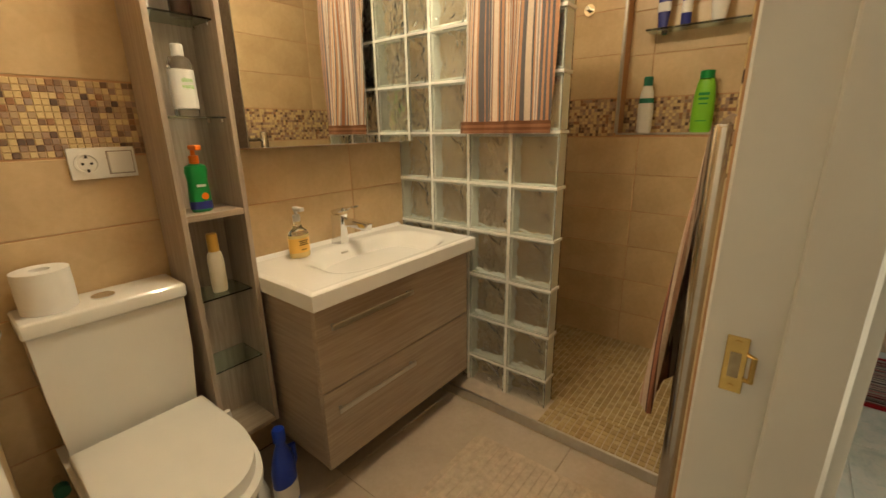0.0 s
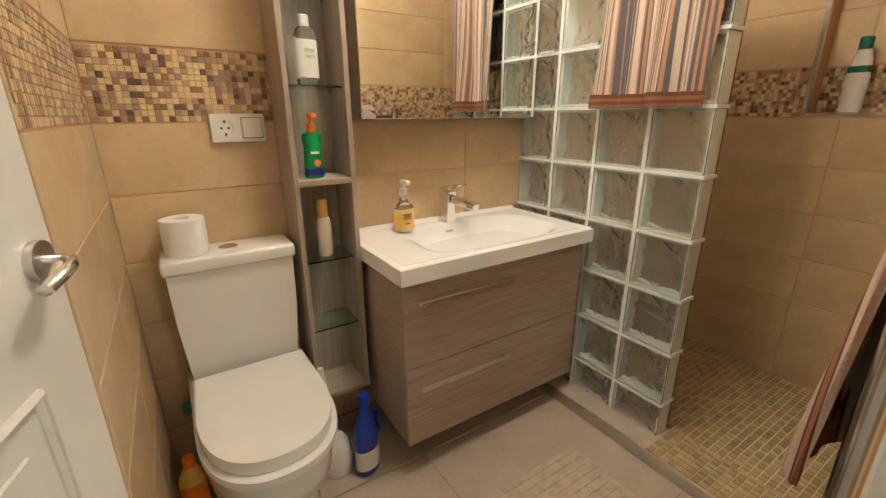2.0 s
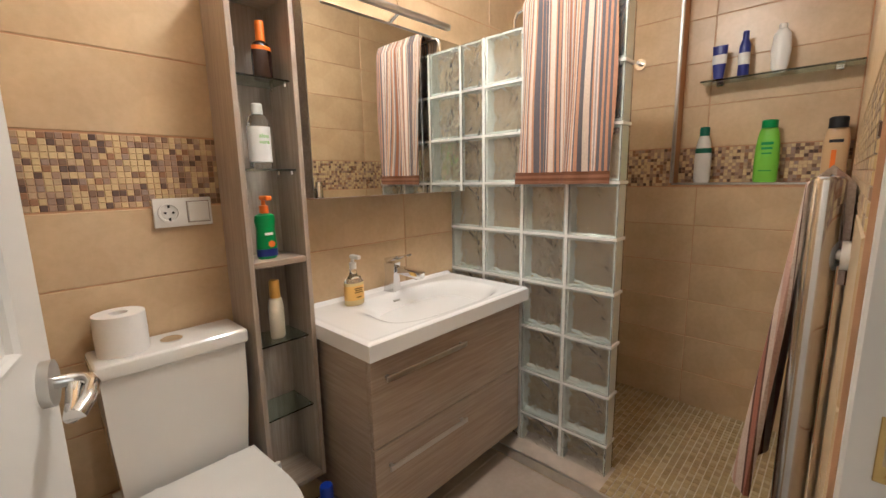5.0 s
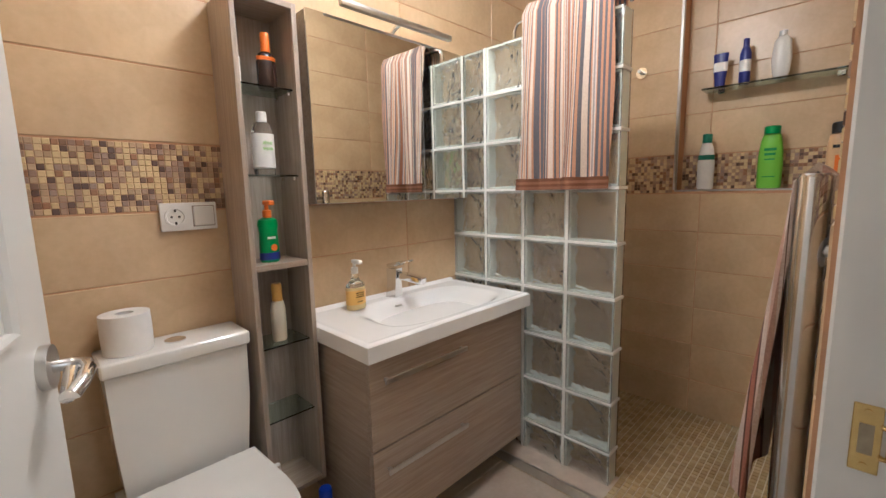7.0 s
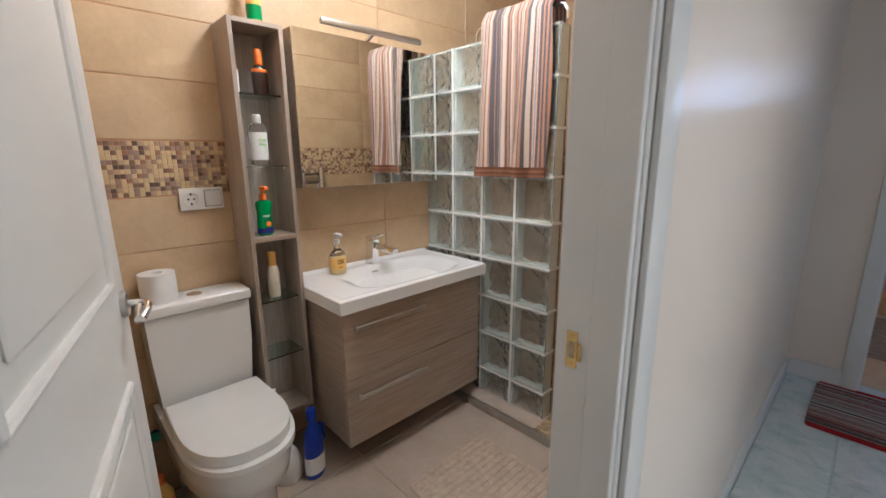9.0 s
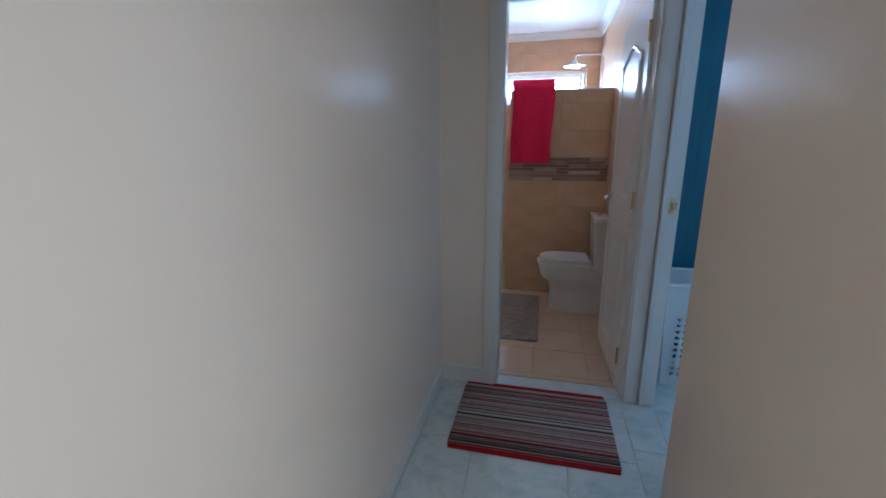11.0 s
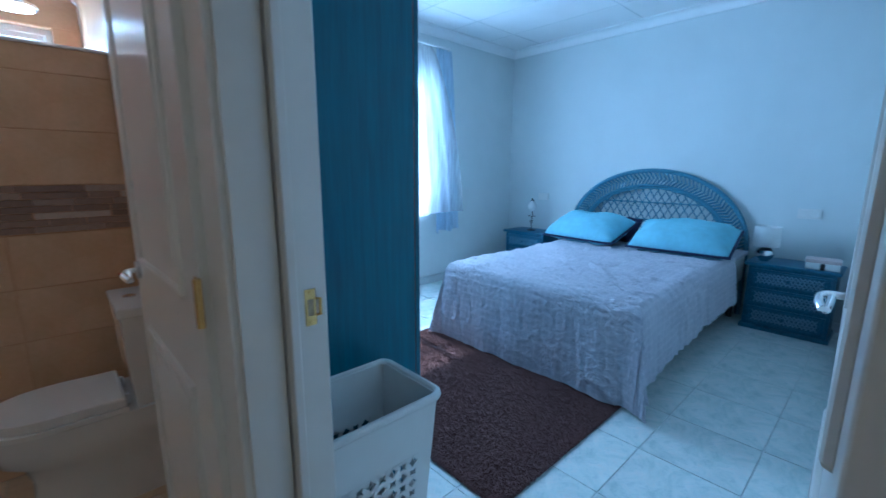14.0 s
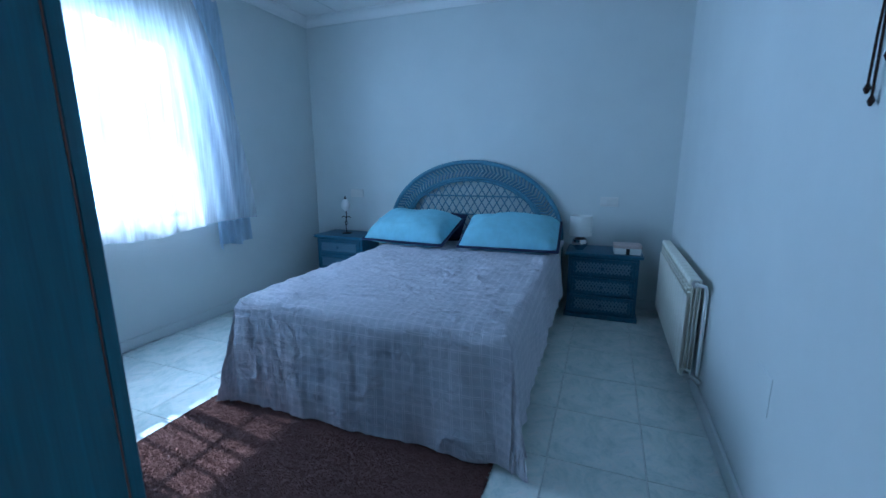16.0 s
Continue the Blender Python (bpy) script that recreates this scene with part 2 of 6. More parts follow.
M["iron"] = plain("dark_iron", (0.03, 0.03, 0.035), 0.45, 0.6, 0.1, 20)
M["alu"] = plain("white_aluminium", (0.80, 0.80, 0.80), 0.35, 0, 0.02, 8)
M["stone_sill"] = plain("shower_kerb_stone", (0.50, 0.42, 0.34), 0.35, 0, 0.1, 20)
M["grout_pale"] = plain("pale_floor_grout", (0.64, 0.67, 0.66), 0.8)
M["hall_rug"] = stripes_mat("striped_hall_rug", 0, [(0.02, 0.015, 0.015), (0.30, 0.02, 0.025), (0.50, 0.42, 0.36), (0.08, 0.05, 0.045), (0.55, 0.48, 0.43), (0.36, 0.03, 0.03), (0.10, 0.07, 0.06), (0.58, 0.50, 0.45)], 0.034, 0.95, 180)
M["red_edge"] = plain("red_weave", (0.30, 0.012, 0.015), 0.95, 0, 0.2, 90, 0.4, 200, 0.1)
M["decor_wood"] = wood_mat("orange_brown_wood", (0.30, 0.15, 0.06), (0.45, 0.25, 0.11), 1)
M["box_lid"] = plain("pale_pink_card", (0.60, 0.48, 0.46), 0.6, 0, 0.05, 30)
M["edge_brown"] = plain("red_brown_edge", (0.16, 0.06, 0.035), 0.5, 0, 0.15, 30)
M["ground"] = plain("pale_ground", (0.45, 0.42, 0.38), 0.95, 0, 0.15, 2)


def sheet_mat():
    n = Nodes("checked_cotton", 0.9, spec=0.2)
    c = n.node("ShaderNodeTexCoord")
    sep = n.node("ShaderNodeSeparateXYZ")
    n.link(c.outputs["UV"], sep.inputs[0])
    fac = None
    for i in (0, 1):
        m = n.node("ShaderNodeMath")
        m.operation = 'PINGPONG'
        n.link(sep.outputs[i], m.inputs[0])
        m.inputs[1].default_value = 0.024
        g = n.node("ShaderNodeMath")
        g.operation = 'COMPARE'
        n.link(m.outputs[0], g.inputs[0])
        g.inputs[1].default_value = 0.0045
        g.inputs[2].default_value = 0.0012
        if fac is None:
            fac = g.outputs[0]
        else:
            a = n.node("ShaderNodeMath")
            a.operation = 'ADD'
            n.link(fac, a.inputs[0])
            n.link(g.outputs[0], a.inputs[1])
            a.use_clamp = True
            fac = a.outputs[0]
    base = n.ramp(n.noise(6), [(0.3, (0.53, 0.52, 0.59)), (0.7, (0.61, 0.59, 0.65))])
    n.color(n.mix(fac, base, (0.76, 0.72, 0.77)))
    n.bump(n.noise(22, 8, 0.64, (0.7, 2.0, 0.7), 1.0), 1.0, 0.028)
    return n.mat


M["sheet"] = sheet_mat()


def sheer_mat(name, c, alpha):
    n = Nodes(name, 0.9, spec=0.1)
    out = n.t.nodes["Material Output"]
    tl = n.node("ShaderNodeBsdfTranslucent")
    tl.inputs[0].default_value = (*c, 1)
    df = n.node("ShaderNodeBsdfDiffuse")
    df.inputs[0].default_value = (*c, 1)
    tr = n.node("ShaderNodeBsdfTransparent")
    m1 = n.node("ShaderNodeMixShader")
    m1.inputs[0].default_value = 0.55
    n.link(df.outputs[0], m1.inputs[1])
    n.link(tl.outputs[0], m1.inputs[2])
    m2 = n.node("ShaderNodeMixShader")
    weave = n.ramp(n.noise(9, 3, 0.5, (1, 6, 0.4)), [(0.3, (alpha * 0.8,) * 3), (0.7, (min(1, alpha * 1.2),) * 3)])
    n.link(weave, m2.inputs[0])
    n.link(tr.outputs[0], m2.inputs[1])
    n.link(m1.outputs[0], m2.inputs[2])
    n.link(m2.outputs[0], out.inputs[0])
    return n.mat


M["sheer"] = sheer_mat("sheer_voile", (0.90, 0.91, 0.93), 0.46)
M["drape"] = sheer_mat("pale_blue_curtain", (0.58, 0.68, 0.80), 0.97)


def mosaic_mat(name, colors, use_island):
    n = Nodes(name, 0.3)
    r = n.node("ShaderNodeValToRGB")
    r.color_ramp.interpolation = 'CONSTANT'
    el = r.color_ramp.elements
    while len(el) < len(colors):
        el.new(0.5)
    for i, (e, c) in enumerate(zip(el, colors)):
        e.position, e.color = i / len(colors), (*c, 1)
    n.link(n.island() if use_island else n.random(), r.inputs[0])
    fine = n.ramp(n.noise(80), [(0.3, (0.85, 0.83, 0.8)), (0.7, (1, 1, 1))])
    n.color(n.mix(1.0, r.outputs[0], fine, 'MULTIPLY'))
    return n.mat


MOS = [(0.70, 0.55, 0.29), (0.34, 0.23, 0.17), (0.66, 0.51, 0.27), (0.50, 0.36, 0.22), (0.12, 0.07, 0.05), (0.72, 0.57, 0.31), (0.46, 0.33, 0.20), (0.36, 0.26, 0.21), (0.68, 0.53, 0.28), (0.33, 0.17, 0.085), (0.71, 0.56, 0.30), (0.40, 0.27, 0.19), (0.22, 0.13, 0.08), (0.54, 0.40, 0.25)]
M["mosaic"] = mosaic_mat("band_mosaic", MOS, True)
M["mosaic_piece"] = mosaic_mat("band_mosaic_piece", MOS, False)
SHW = [(0.42, 0.31, 0.145), (0.48, 0.37, 0.19), (0.36, 0.265, 0.12), (0.44, 0.335, 0.17), (0.50, 0.40, 0.23), (0.39, 0.29, 0.15)]
M["shower_mosaic"] = mosaic_mat("shower_mosaic", SHW, True)
M["mosaic_grout"] = plain("pale_mosaic_grout", (0.64, 0.57, 0.42), 0.85)
STR = [(0.30, 0.20, 0.15), (0.42, 0.31, 0.24), (0.24, 0.15, 0.11), (0.55, 0.43, 0.34), (0.36, 0.26, 0.20)]
M["strip_mosaic"] = mosaic_mat("strip_mosaic", STR, False)

# ---------- mesh helpers ----------


def bx(x0, x1, y0, y1, z0, z1, b=0.0, seg=1):
    bm = bmesh.new()
    bmesh.ops.create_cube(bm, size=1)
    for v in bm.verts:
        v.co = Vector(((x0 + x1) / 2 + v.co.x * abs(x1 - x0), (y0 + y1) / 2 + v.co.y * abs(y1 - y0), (z0 + z1) / 2 + v.co.z * abs(z1 - z0)))
    if b > 0:
        bmesh.ops.bevel(bm, geom=bm.edges[:], offset=b, segments=seg, profile=0.6, affect='EDGES')
    return bm


def merge(*bms):
    out = bmesh.new()
    for bm in bms:
        me = bpy.data.meshes.new("tmp")
        bm.to_mesh(me)
        bm.free()
        out.from_mesh(me)
        bpy.data.meshes.remove(me)
    return out


def moved(bm, m):
    bm.transform(m)
    return bm


def lathe(profile, n=24, cx=0, cy=0, sx=1, sy=1):
    """A turned form from (radius, height) pairs."""
    bm = bmesh.new()
    rings = []
    for r, z in profile:
        rings.append([bm.verts.new((cx + r * sx * math.cos(2 * math.pi * i / n), cy + r * sy * math.sin(2 * math.pi * i / n), z)) for i in range(n)])
    for a, b in zip(rings, rings[1:]):
        for i in range(n):
            bm.faces.new((a[i], a[(i + 1) % n], b[(i + 1) % n], b[i]))
    bm.faces.new(rings[0][::-1])
    bm.faces.new(rings[-1])
    return bm


def tube(points, r, n=12):
    """A round bar along a chain of points."""
    bm = bmesh.new()
    pts = [Vector(p) for p in points]
    rings = []
    for i, p in enumerate(pts):
        d = (pts[min(i + 1, len(pts) - 1)] - pts[max(i - 1, 0)]).normalized()
        a = d.orthogonal().normalized() if i == 0 else (rings_a - d * rings_a.dot(d)).normalized()
        rings_a = a
        b = d.cross(a)
        rings.append([bm.verts.new(p + r * (a * math.cos(2 * math.pi * k / n) + b * math.sin(2 * math.pi * k / n))) for k in range(n)])
    for a, b in zip(rings, rings[1:]):
        for k in range(n):
            bm.faces.new((a[k], a[(k + 1) % n], b[(k + 1) % n], b[k]))
    bm.faces.new(rings[0][::-1])
    bm.faces.new(rings[-1])
    return bm


def arc(c, r, a0, a1, n, u, v):
    u, v, c = Vector(u), Vector(v), Vector(c)
    return [c + r * (u * math.cos(radians(a0 + (a1 - a0) * i / n)) + v * math.sin(radians(a0 + (a1 - a0) * i / n))) for i in range(n + 1)]


def prism(outline, z0, z1, b=0.0, seg=2):
    """An upright slab with the outline given in plan."""
    bm = bmesh.new()
    lo = [bm.verts.new((x, y, z0)) for x, y in outline]
    hi = [bm.verts.new((x, y, z1)) for x, y in outline]
    n = len(outline)
    bm.faces.new(lo[::-1])
    top = bm.faces.new(hi)
    for i in range(n):
        bm.faces.new((lo[i], lo[(i + 1) % n], hi[(i + 1) % n], hi[i]))
    if b:
        bmesh.ops.bevel(bm, geom=list(top.edges), offset=b, segments=seg, profile=0.5, affect='EDGES')
    return bm


def grid(nx, ny, f, thick=0.0, us=(1.0, 1.0)):
    """A sheet from f(u, v), given thickness along its normals when asked."""
    bm = bmesh.new()
    uv = bm.loops.layers.uv.new("UVMap")
    vs = [[bm.verts.new(f(i / nx, j / ny)) for j in range(ny + 1)] for i in range(nx + 1)]
    for i in range(nx):
        for j in range(ny):
            fc = bm.faces.new((vs[i][j], vs[i + 1][j], vs[i + 1][j + 1], vs[i][j + 1]))
            for lp, (a, b) in zip(fc.loops, ((i, j), (i + 1, j), (i + 1, j + 1), (i, j + 1))):
                lp[uv].uv = (us[0] * a / nx, us[1] * b / ny)
    if thick:
        bm.normal_update()
        bmesh.ops.solidify(bm, geom=bm.faces[:], thickness=thick)
    return bm


def make(name, bm, material, smooth=None):
    me = bpy.data.meshes.new(name)
    bmesh.ops.recalc_face_normals(bm, faces=bm.faces[:])
    bm.to_mesh(me)
    bm.free()
    for m in (material if isinstance(material, (list, tuple)) else [material]):
        me.materials.append(m)
    if smooth is not None:
        me.shade_smooth()
        me.set_sharp_from_angle(angle=radians(smooth))
    return new(name, me)


def part(name, bm, material, parent, label="", smooth=35):
    ob = make(name, bm, material, smooth)
    ob.parent = parent
    if label:
        ob["label"] = label
    return ob


def thing(name, label, category, x=0, y=0, z=0, rz=0, group="", kind=""):
    """An empty at a thing's base; its parts are built round that point."""
    ob = new(name)
    ob.empty_display_size = 0.05
    ob.matrix_world = pose(x, y, z, 0, 0, rz)
    return tagged(ob, label, category, group, kind)


def struct(name, bm, material, label="", smooth=None):
    return tagged(make(name, bm, material, smooth), label, "", "", "structure")

# ---------- the shell of the rooms ----------
# bathroom: x 0.90..3.24, y 1.38..2.765; hall: y 0.25..1.25; small bathroom: x 3.99..6.75; bedroom: x 3.10..6.75, y -4.15..0.13
YB, XL, XS = 2.765, 0.90, 3.24
C1, C2, CB = 2.36, 2.46, 2.79

struct("wall_bath_back", bx(0.70, 3.60, YB, YB + 0.12, 0, 2.6), M["grout"], "tiled bathroom wall behind basin and toilet")
struct("wall_bath_left", merge(bx(0.78, XL, 2.09, YB, 0, 2.6), bx(0.54, 0.66, 1.37, 2.21, 0, 2.6), bx(0.66, 0.78, 2.09, 2.21, 0, 2.6)), M["grout"], "tiled side wall of the bathroom")
struct("wall_bath_door", merge(bx(-2.0, 0.66, 1.25, 1.37, 0, 2.6), bx(1.475, 3.97, 1.25, 1.37, 0, 2.6), bx(0.66, 1.475, 1.25, 1.37, 2.05, 2.6)), M["white_wall"], "white painted hall wall with a doorway")
struct("wall_bath_door_tiling", bx(1.478, 3.36, 1.372, 1.38, 0, 2.6), M["grout"], "tiled face of the bathroom's door wall")
# shower side wall with a recess above a ledge
struct("wall_shower", merge(bx(XS, 3.36, 1.38, YB, 0, 1.16), bx(XS, 3.36, 2.04, YB, 1.16, 2.6), bx(3.36, 3.48, 1.38, YB, 0, 2.6)), M["grout"], "tiled shower wall with a deep recess")
struct("ceiling_bath", bx(0.54, 3.60, 1.37, 2.885, C1, C1 + 0.1), M["ceiling"], "white bathroom ceiling")
struct("floor_bath", bx(0.54, 2.28, 1.30, YB, -0.1, -0.004), M["grout_floor"], "bathroom floor under the tiles")
struct("floor_shower", bx(2.28, XS, 1.38, YB, -0.1, 0.015), M["mosaic_grout"], "shower floor bed of pale grout")

# hall
struct("floor_hall", bx(-2.0, 3.985, -0.2, 1.30, -0.1, -0.004), M["grout_pale"], "hall floor under marble tiles")
# the recess at x 1.43..2.07 is added only to hold the fill lamp
struct("wall_hall_right", merge(bx(-2.0, 1.43, 0.13, 0.262, 0, 2.8), bx(2.07, 3.06, 0.13, 0.262, 0, 2.8), bx(1.43, 2.07, 0.13, 0.262, 2.05, 2.8), bx(1.33, 2.17, 0.03, 0.13, 0, 2.8), bx(3.06, 3.99, 0.13, 0.25, 2.05, 2.8)), M["white_wall"], "cream painted wall beside the bedroom, with an added unseen lamp recess")
struct("wall_hall_end", merge(bx(3.87, 3.99, 0.953, 1.25, 0, 2.8), bx(3.87, 3.99, 0.13, 0.953, 2.05, 2.8), bx(3.87, 3.99, 0.13, 0.235, 0, 2.05)), M["white_wall"], "white end wall with a doorway")
struct("wall_hall_back", bx(-2.1, -2.0, 0.13, 1.37, 0, 2.8), M["white_wall"], "plain white wall closing the hall")
struct("ceiling_hall", bx(-2.0, 3.99, 0.13, 1.37, 2.5, 2.6), M["ceiling"], "white hall ceiling")
struct("baseboard_hall", bx(1.56, 3.87, 1.235, 1.252, 0, 0.09, 0.003), M["gloss_white"], "white baseboard along the hall")
struct("baseboard_hall_end", bx(3.855, 3.872, 1.0, 1.235, 0, 0.10, 0.003), M["gloss_white"], "white baseboard beside the doorway")

# small bathroom
struct("floor_bath_small", bx(3.985, 6.75, 0.13, 1.75, -0.1, -0.004), M["grout_floor"], "floor under beige tiles")
struct("wall_small_right", bx(3.99, 6.75, 0.13, 0.19, 0, 2.6), M["tile2"], "tiled wall beside the toilet")
struct("wall_small_left", bx(3.99, 6.75, 1.75, 1.85, 0, 2.6), M["tile2"], "tiled wall")
struct("wall_small_door", merge(bx(3.99, 4.0, 0.953, 1.75, 0, 2.6)), M["tile2"], "inner face of the doorway wall")
WX = 6.75
struct("wall_small_window", merge(bx(WX, 6.97, 0.13, 1.85, -0.05, 1.01), bx(WX, 6.97, 0.13, 1.0, 1.01, 1.42), bx(WX, 6.97, 1.50, 1.85, 1.01, 1.42), bx(6.87, 6.97, 1.0, 1.50, 1.01, 1.42), bx(WX, 6.97, 0.13, 1.85, 1.42, 1.80), bx(WX, 6.97, 0.13, 0.32, 1.80, 2.13), bx(WX, 6.97, 1.41, 1.85, 1.80, 2.13), bx(WX, 6.97, 0.13, 1.85, 2.13, 2.6)), M["tile2"], "tiled wall with a long high window")
struct("ceiling_small", bx(3.99, 6.97, 0.13, 1.85, C2 + 0.05, C2 + 0.15), M["ceiling"], "white panelled bathroom ceiling")

# bedroom
struct("floor_bedroom", bx(3.0, 6.85, -4.25, 0.13, -0.1, -0.0042), M["grout_pale"], "bedroom floor under marble tiles")
struct("wall_bed_right", bx(3.0, 3.10, -4.25, 0.13, 0, 2.85), M["bed_wall"], "pale painted bedroom wall")
struct("wall_bed_head", bx(3.0, 6.95, -4.27, -4.15, 0, 2.85), M["bed_wall"], "pale painted wall behind the bed")
WY0, WY1, WZ0, WZ1 = -2.62, -1.25, 0.90, 2.22
struct("wall_bed_window", merge(bx(6.75, 6.95, -4.15, WY0, -0.05, 2.85), bx(6.75, 6.95, WY1, 0.13, -0.05, 2.85), bx(6.75, 6.95, WY0, WY1, -0.05, WZ0), bx(6.75, 6.95, WY0, WY1, WZ1, 2.85)), M["bed_wall"], "pale painted wall with a window")
struct("wall_bed_door", merge(bx(3.99, 6.95, 0.07, 0.13, 0, 2.85), bx(3.0, 3.99, 0.13, 0.132, 2.05, 2.85)), M["bed_wall"], "bedroom wall behind the wardrobe")
struct("ceiling_bedroom", bx(3.0, 6.95, -4.27, 0.14, CB, CB + 0.1), M["ceiling"], "white panelled ceiling with thin joints")
# unseen slab, added to cut the sun patch short on the bedroom floor
struct("roof_eave", bx(6.97, 8.10, -4.4, 2.0, 2.75, 2.87), M["ceiling"], "white slab above the windows, unseen, added to block high sun")
struct("ground", bx(7.2, 400, -300, 300, -3.0, -2.9), M["ground"], "pale open ground outside the windows")


def cove(name, pts, s, label):
    """A stepped plaster moulding along a wall top; pts run in plan, s is its drop."""
    (x0, y0), (x1, y1), (nx, ny), zt = pts
    prof = [(0, 0), (0, -s), (0.012, -s), (0.018, -s * 0.72), (s * 0.45, -s * 0.36), (s * 0.75, -0.016), (s, -0.012), (s, 0)]
    bm = bmesh.new()
    ra = [bm.verts.new((x0 + nx * a, y0 + ny * a, zt + b)) for a, b in prof]
    rb = [bm.verts.new((x1 + nx * a, y1 + ny * a, zt + b)) for a, b in prof]
    for i in range(len(prof)):
        j = (i + 1) % len(prof)
        bm.faces.new((ra[i], ra[j], rb[j], rb[i]))
    bm.faces.new(ra[::-1])
    bm.faces.new(rb)
    return struct(name, bm, M["ceiling"], label, 30)


cove("trim_bed_head", ((3.10, -4.15), (6.75, -4.15), (0, 1), CB), 0.085, "white ceiling moulding")
cove("trim_bed_right", ((3.10, -4.15), (3.10, 0.13), (1, 0), CB), 0.085, "white ceiling moulding")
cove("trim_bed_window", ((6.75, -4.15), (6.75, 0.07), (-1, 0), CB), 0.085, "white ceiling moulding")
cove("trim_small_window", ((6.75, 0.19), (6.75, 1.75), (-1, 0), C2 + 0.05), 0.07, "white ceiling moulding")
cove("trim_small_right", ((4.0, 0.19), (6.75, 0.19), (0, 1), C2 + 0.05), 0.07, "white ceiling moulding")
struct("baseboard_bed_head", bx(3.10, 6.75, -4.15, -4.135, 0, 0.08, 0.003), M["bed_wall"], "pale tiled baseboard")
struct("baseboard_bed_window", bx(6.735, 6.75, -4.135, 0.05, 0, 0.08, 0.003), M["bed_wall"], "pale tiled baseboard")
struct("baseboard_bed_right", bx(3.10, 3.115, -4.135, -0.62, 0, 0.08, 0.003), M["bed_wall"], "pale tiled baseboard")

# door frames: jamb linings and casings
def frame_y(name, x0, x1, ya, yb, zt, label):
    """Lining of an opening in a wall that runs along x, with casings on both faces."""
    t = thing(name, label, "", kind="structure")
    for n, b in (("jamb", bx(x0 - 0.03, x0, ya - 0.005, yb + 0.005, 0, zt, 0.003)), ("jamb", bx(x1, x1 + 0.03, ya - 0.005, yb + 0.005, 0, zt, 0.003)), ("head", bx(x0 - 0.03, x1 + 0.03, ya - 0.005, yb + 0.005, zt, zt + 0.03, 0.003))):
        part(n, b, M["gloss_white"], t)
    for yo, yi in ((ya - 0.018, ya - 0.006),):
        for xa, xb, za, zb in ((x0 - 0.085, x0 - 0.012, 0, zt + 0.075), (x1 + 0.012, x1 + 0.085, 0, zt + 0.075), (x0 - 0.012, x1 + 0.012, zt + 0.012, zt + 0.075)):
            part("casing", bx(xa, xb, yo, yi, za, zb, 0.004, 2), M["gloss_white"], t)
    return t


f1 = frame_y("door_frame_bath", 0.69, 1.445, 1.25, 1.37, 2.02, "white lacquered door frame of the bathroom")
part("door_stop", bx(1.432, 1.446, 1.25, 1.305, 0, 2.02, 0.002), M["gloss_white"], f1)

# ---------- bathroom ----------
for lx, ly in ((1.79, 2.12), (1.70, 1.98)):
    lamp("bath_ceiling_bulb", 'POINT', pose(lx, ly, C1 - 0.10), LAMP_BATH, (1.0, 0.815, 0.605), 0.04)
    cl = thing("ceiling_light", "small round white ceiling light, switched on", "ceiling light", lx, ly, C1)
    part("base", lathe([(0.05, -0.03), (0.055, -0.02), (0.055, 0)], 20), M["plastic_white"], cl)


def bottle(name, label, x, y, z, profile, mats, sx=1.0, sy=1.0, rz=0, top=None, band=None):
    """profile: (radius, height) of body; top: list of (name, bmesh, material)."""
    t = thing(name, label, "bottle", x, y, z, rz)
    part("body", lathe(profile, 20, 0, 0, sx, sy), mats, t)
    for n, b, m in (top or []):
        part(n, b, m, t)
    if band:
        z0, z1, r, m = band
        part("label", lathe([(r, z0), (r, z1)], 20, 0, 0, sx * 1.01, sy * 1.01), m, t)
    return t


def pump(z, m, d=1):
    return [("pump", merge(lathe([(0.013, z), (0.013, z + 0.022), (0.006, z + 0.024), (0.006, z + 0.04)], 14), bx(-0.009, 0.009, -0.008 - 0.034 * (d > 0), 0.008 + 0.034 * (d < 0), z + 0.038, z + 0.052, 0.003)), m)]


def cap(z, r, h, m):
    return [("cap", lathe([(r, z), (r, z + h * 0.9), (r * 0.85, z + h)], 16), m)]


def loft(outlines, closed=True):
    bm = bmesh.new()
    rings = [[bm.verts.new((x, y, z)) for x, y in o] for o, z in outlines]
    for a, b in zip(rings, rings[1:]):
        for i in range(len(a)):
            j = (i + 1) % len(a)
            bm.faces.new((a[i], a[j], b[j], b[i]))
    bm.faces.new(rings[0][::-1])
    bm.faces.new(rings[-1])
    return bm


# wash stand
van = thing("vanity_cabinet", "grey-brown wood-grain vanity cabinet with two drawers", "cabinet", 1.945, 2.55, 0.125)
part("body", bx(-0.385, 0.385, -0.19, 0.205, 0.0, 0.583, 0.002), M["wood_side"], van)
for z0, z1 in ((0.0, 0.284), (0.289, 0.578)):
    d = part("drawer", bx(-0.387, 0.387, -0.212, -0.192, z0, z1, 0.0015), M["wood"], van)
    hz = z1 - 0.075
    part("handle", merge(bx(-0.345, 0.02, -0.236, -0.229, hz - 0.004, hz + 0.014, 0.002), bx(-0.335, -0.325, -0.230, -0.211, hz, hz + 0.010), bx(0.0, 0.01, -0.230, -0.211, hz, hz + 0.010)), M["steel"], d, "brushed steel bar handle")


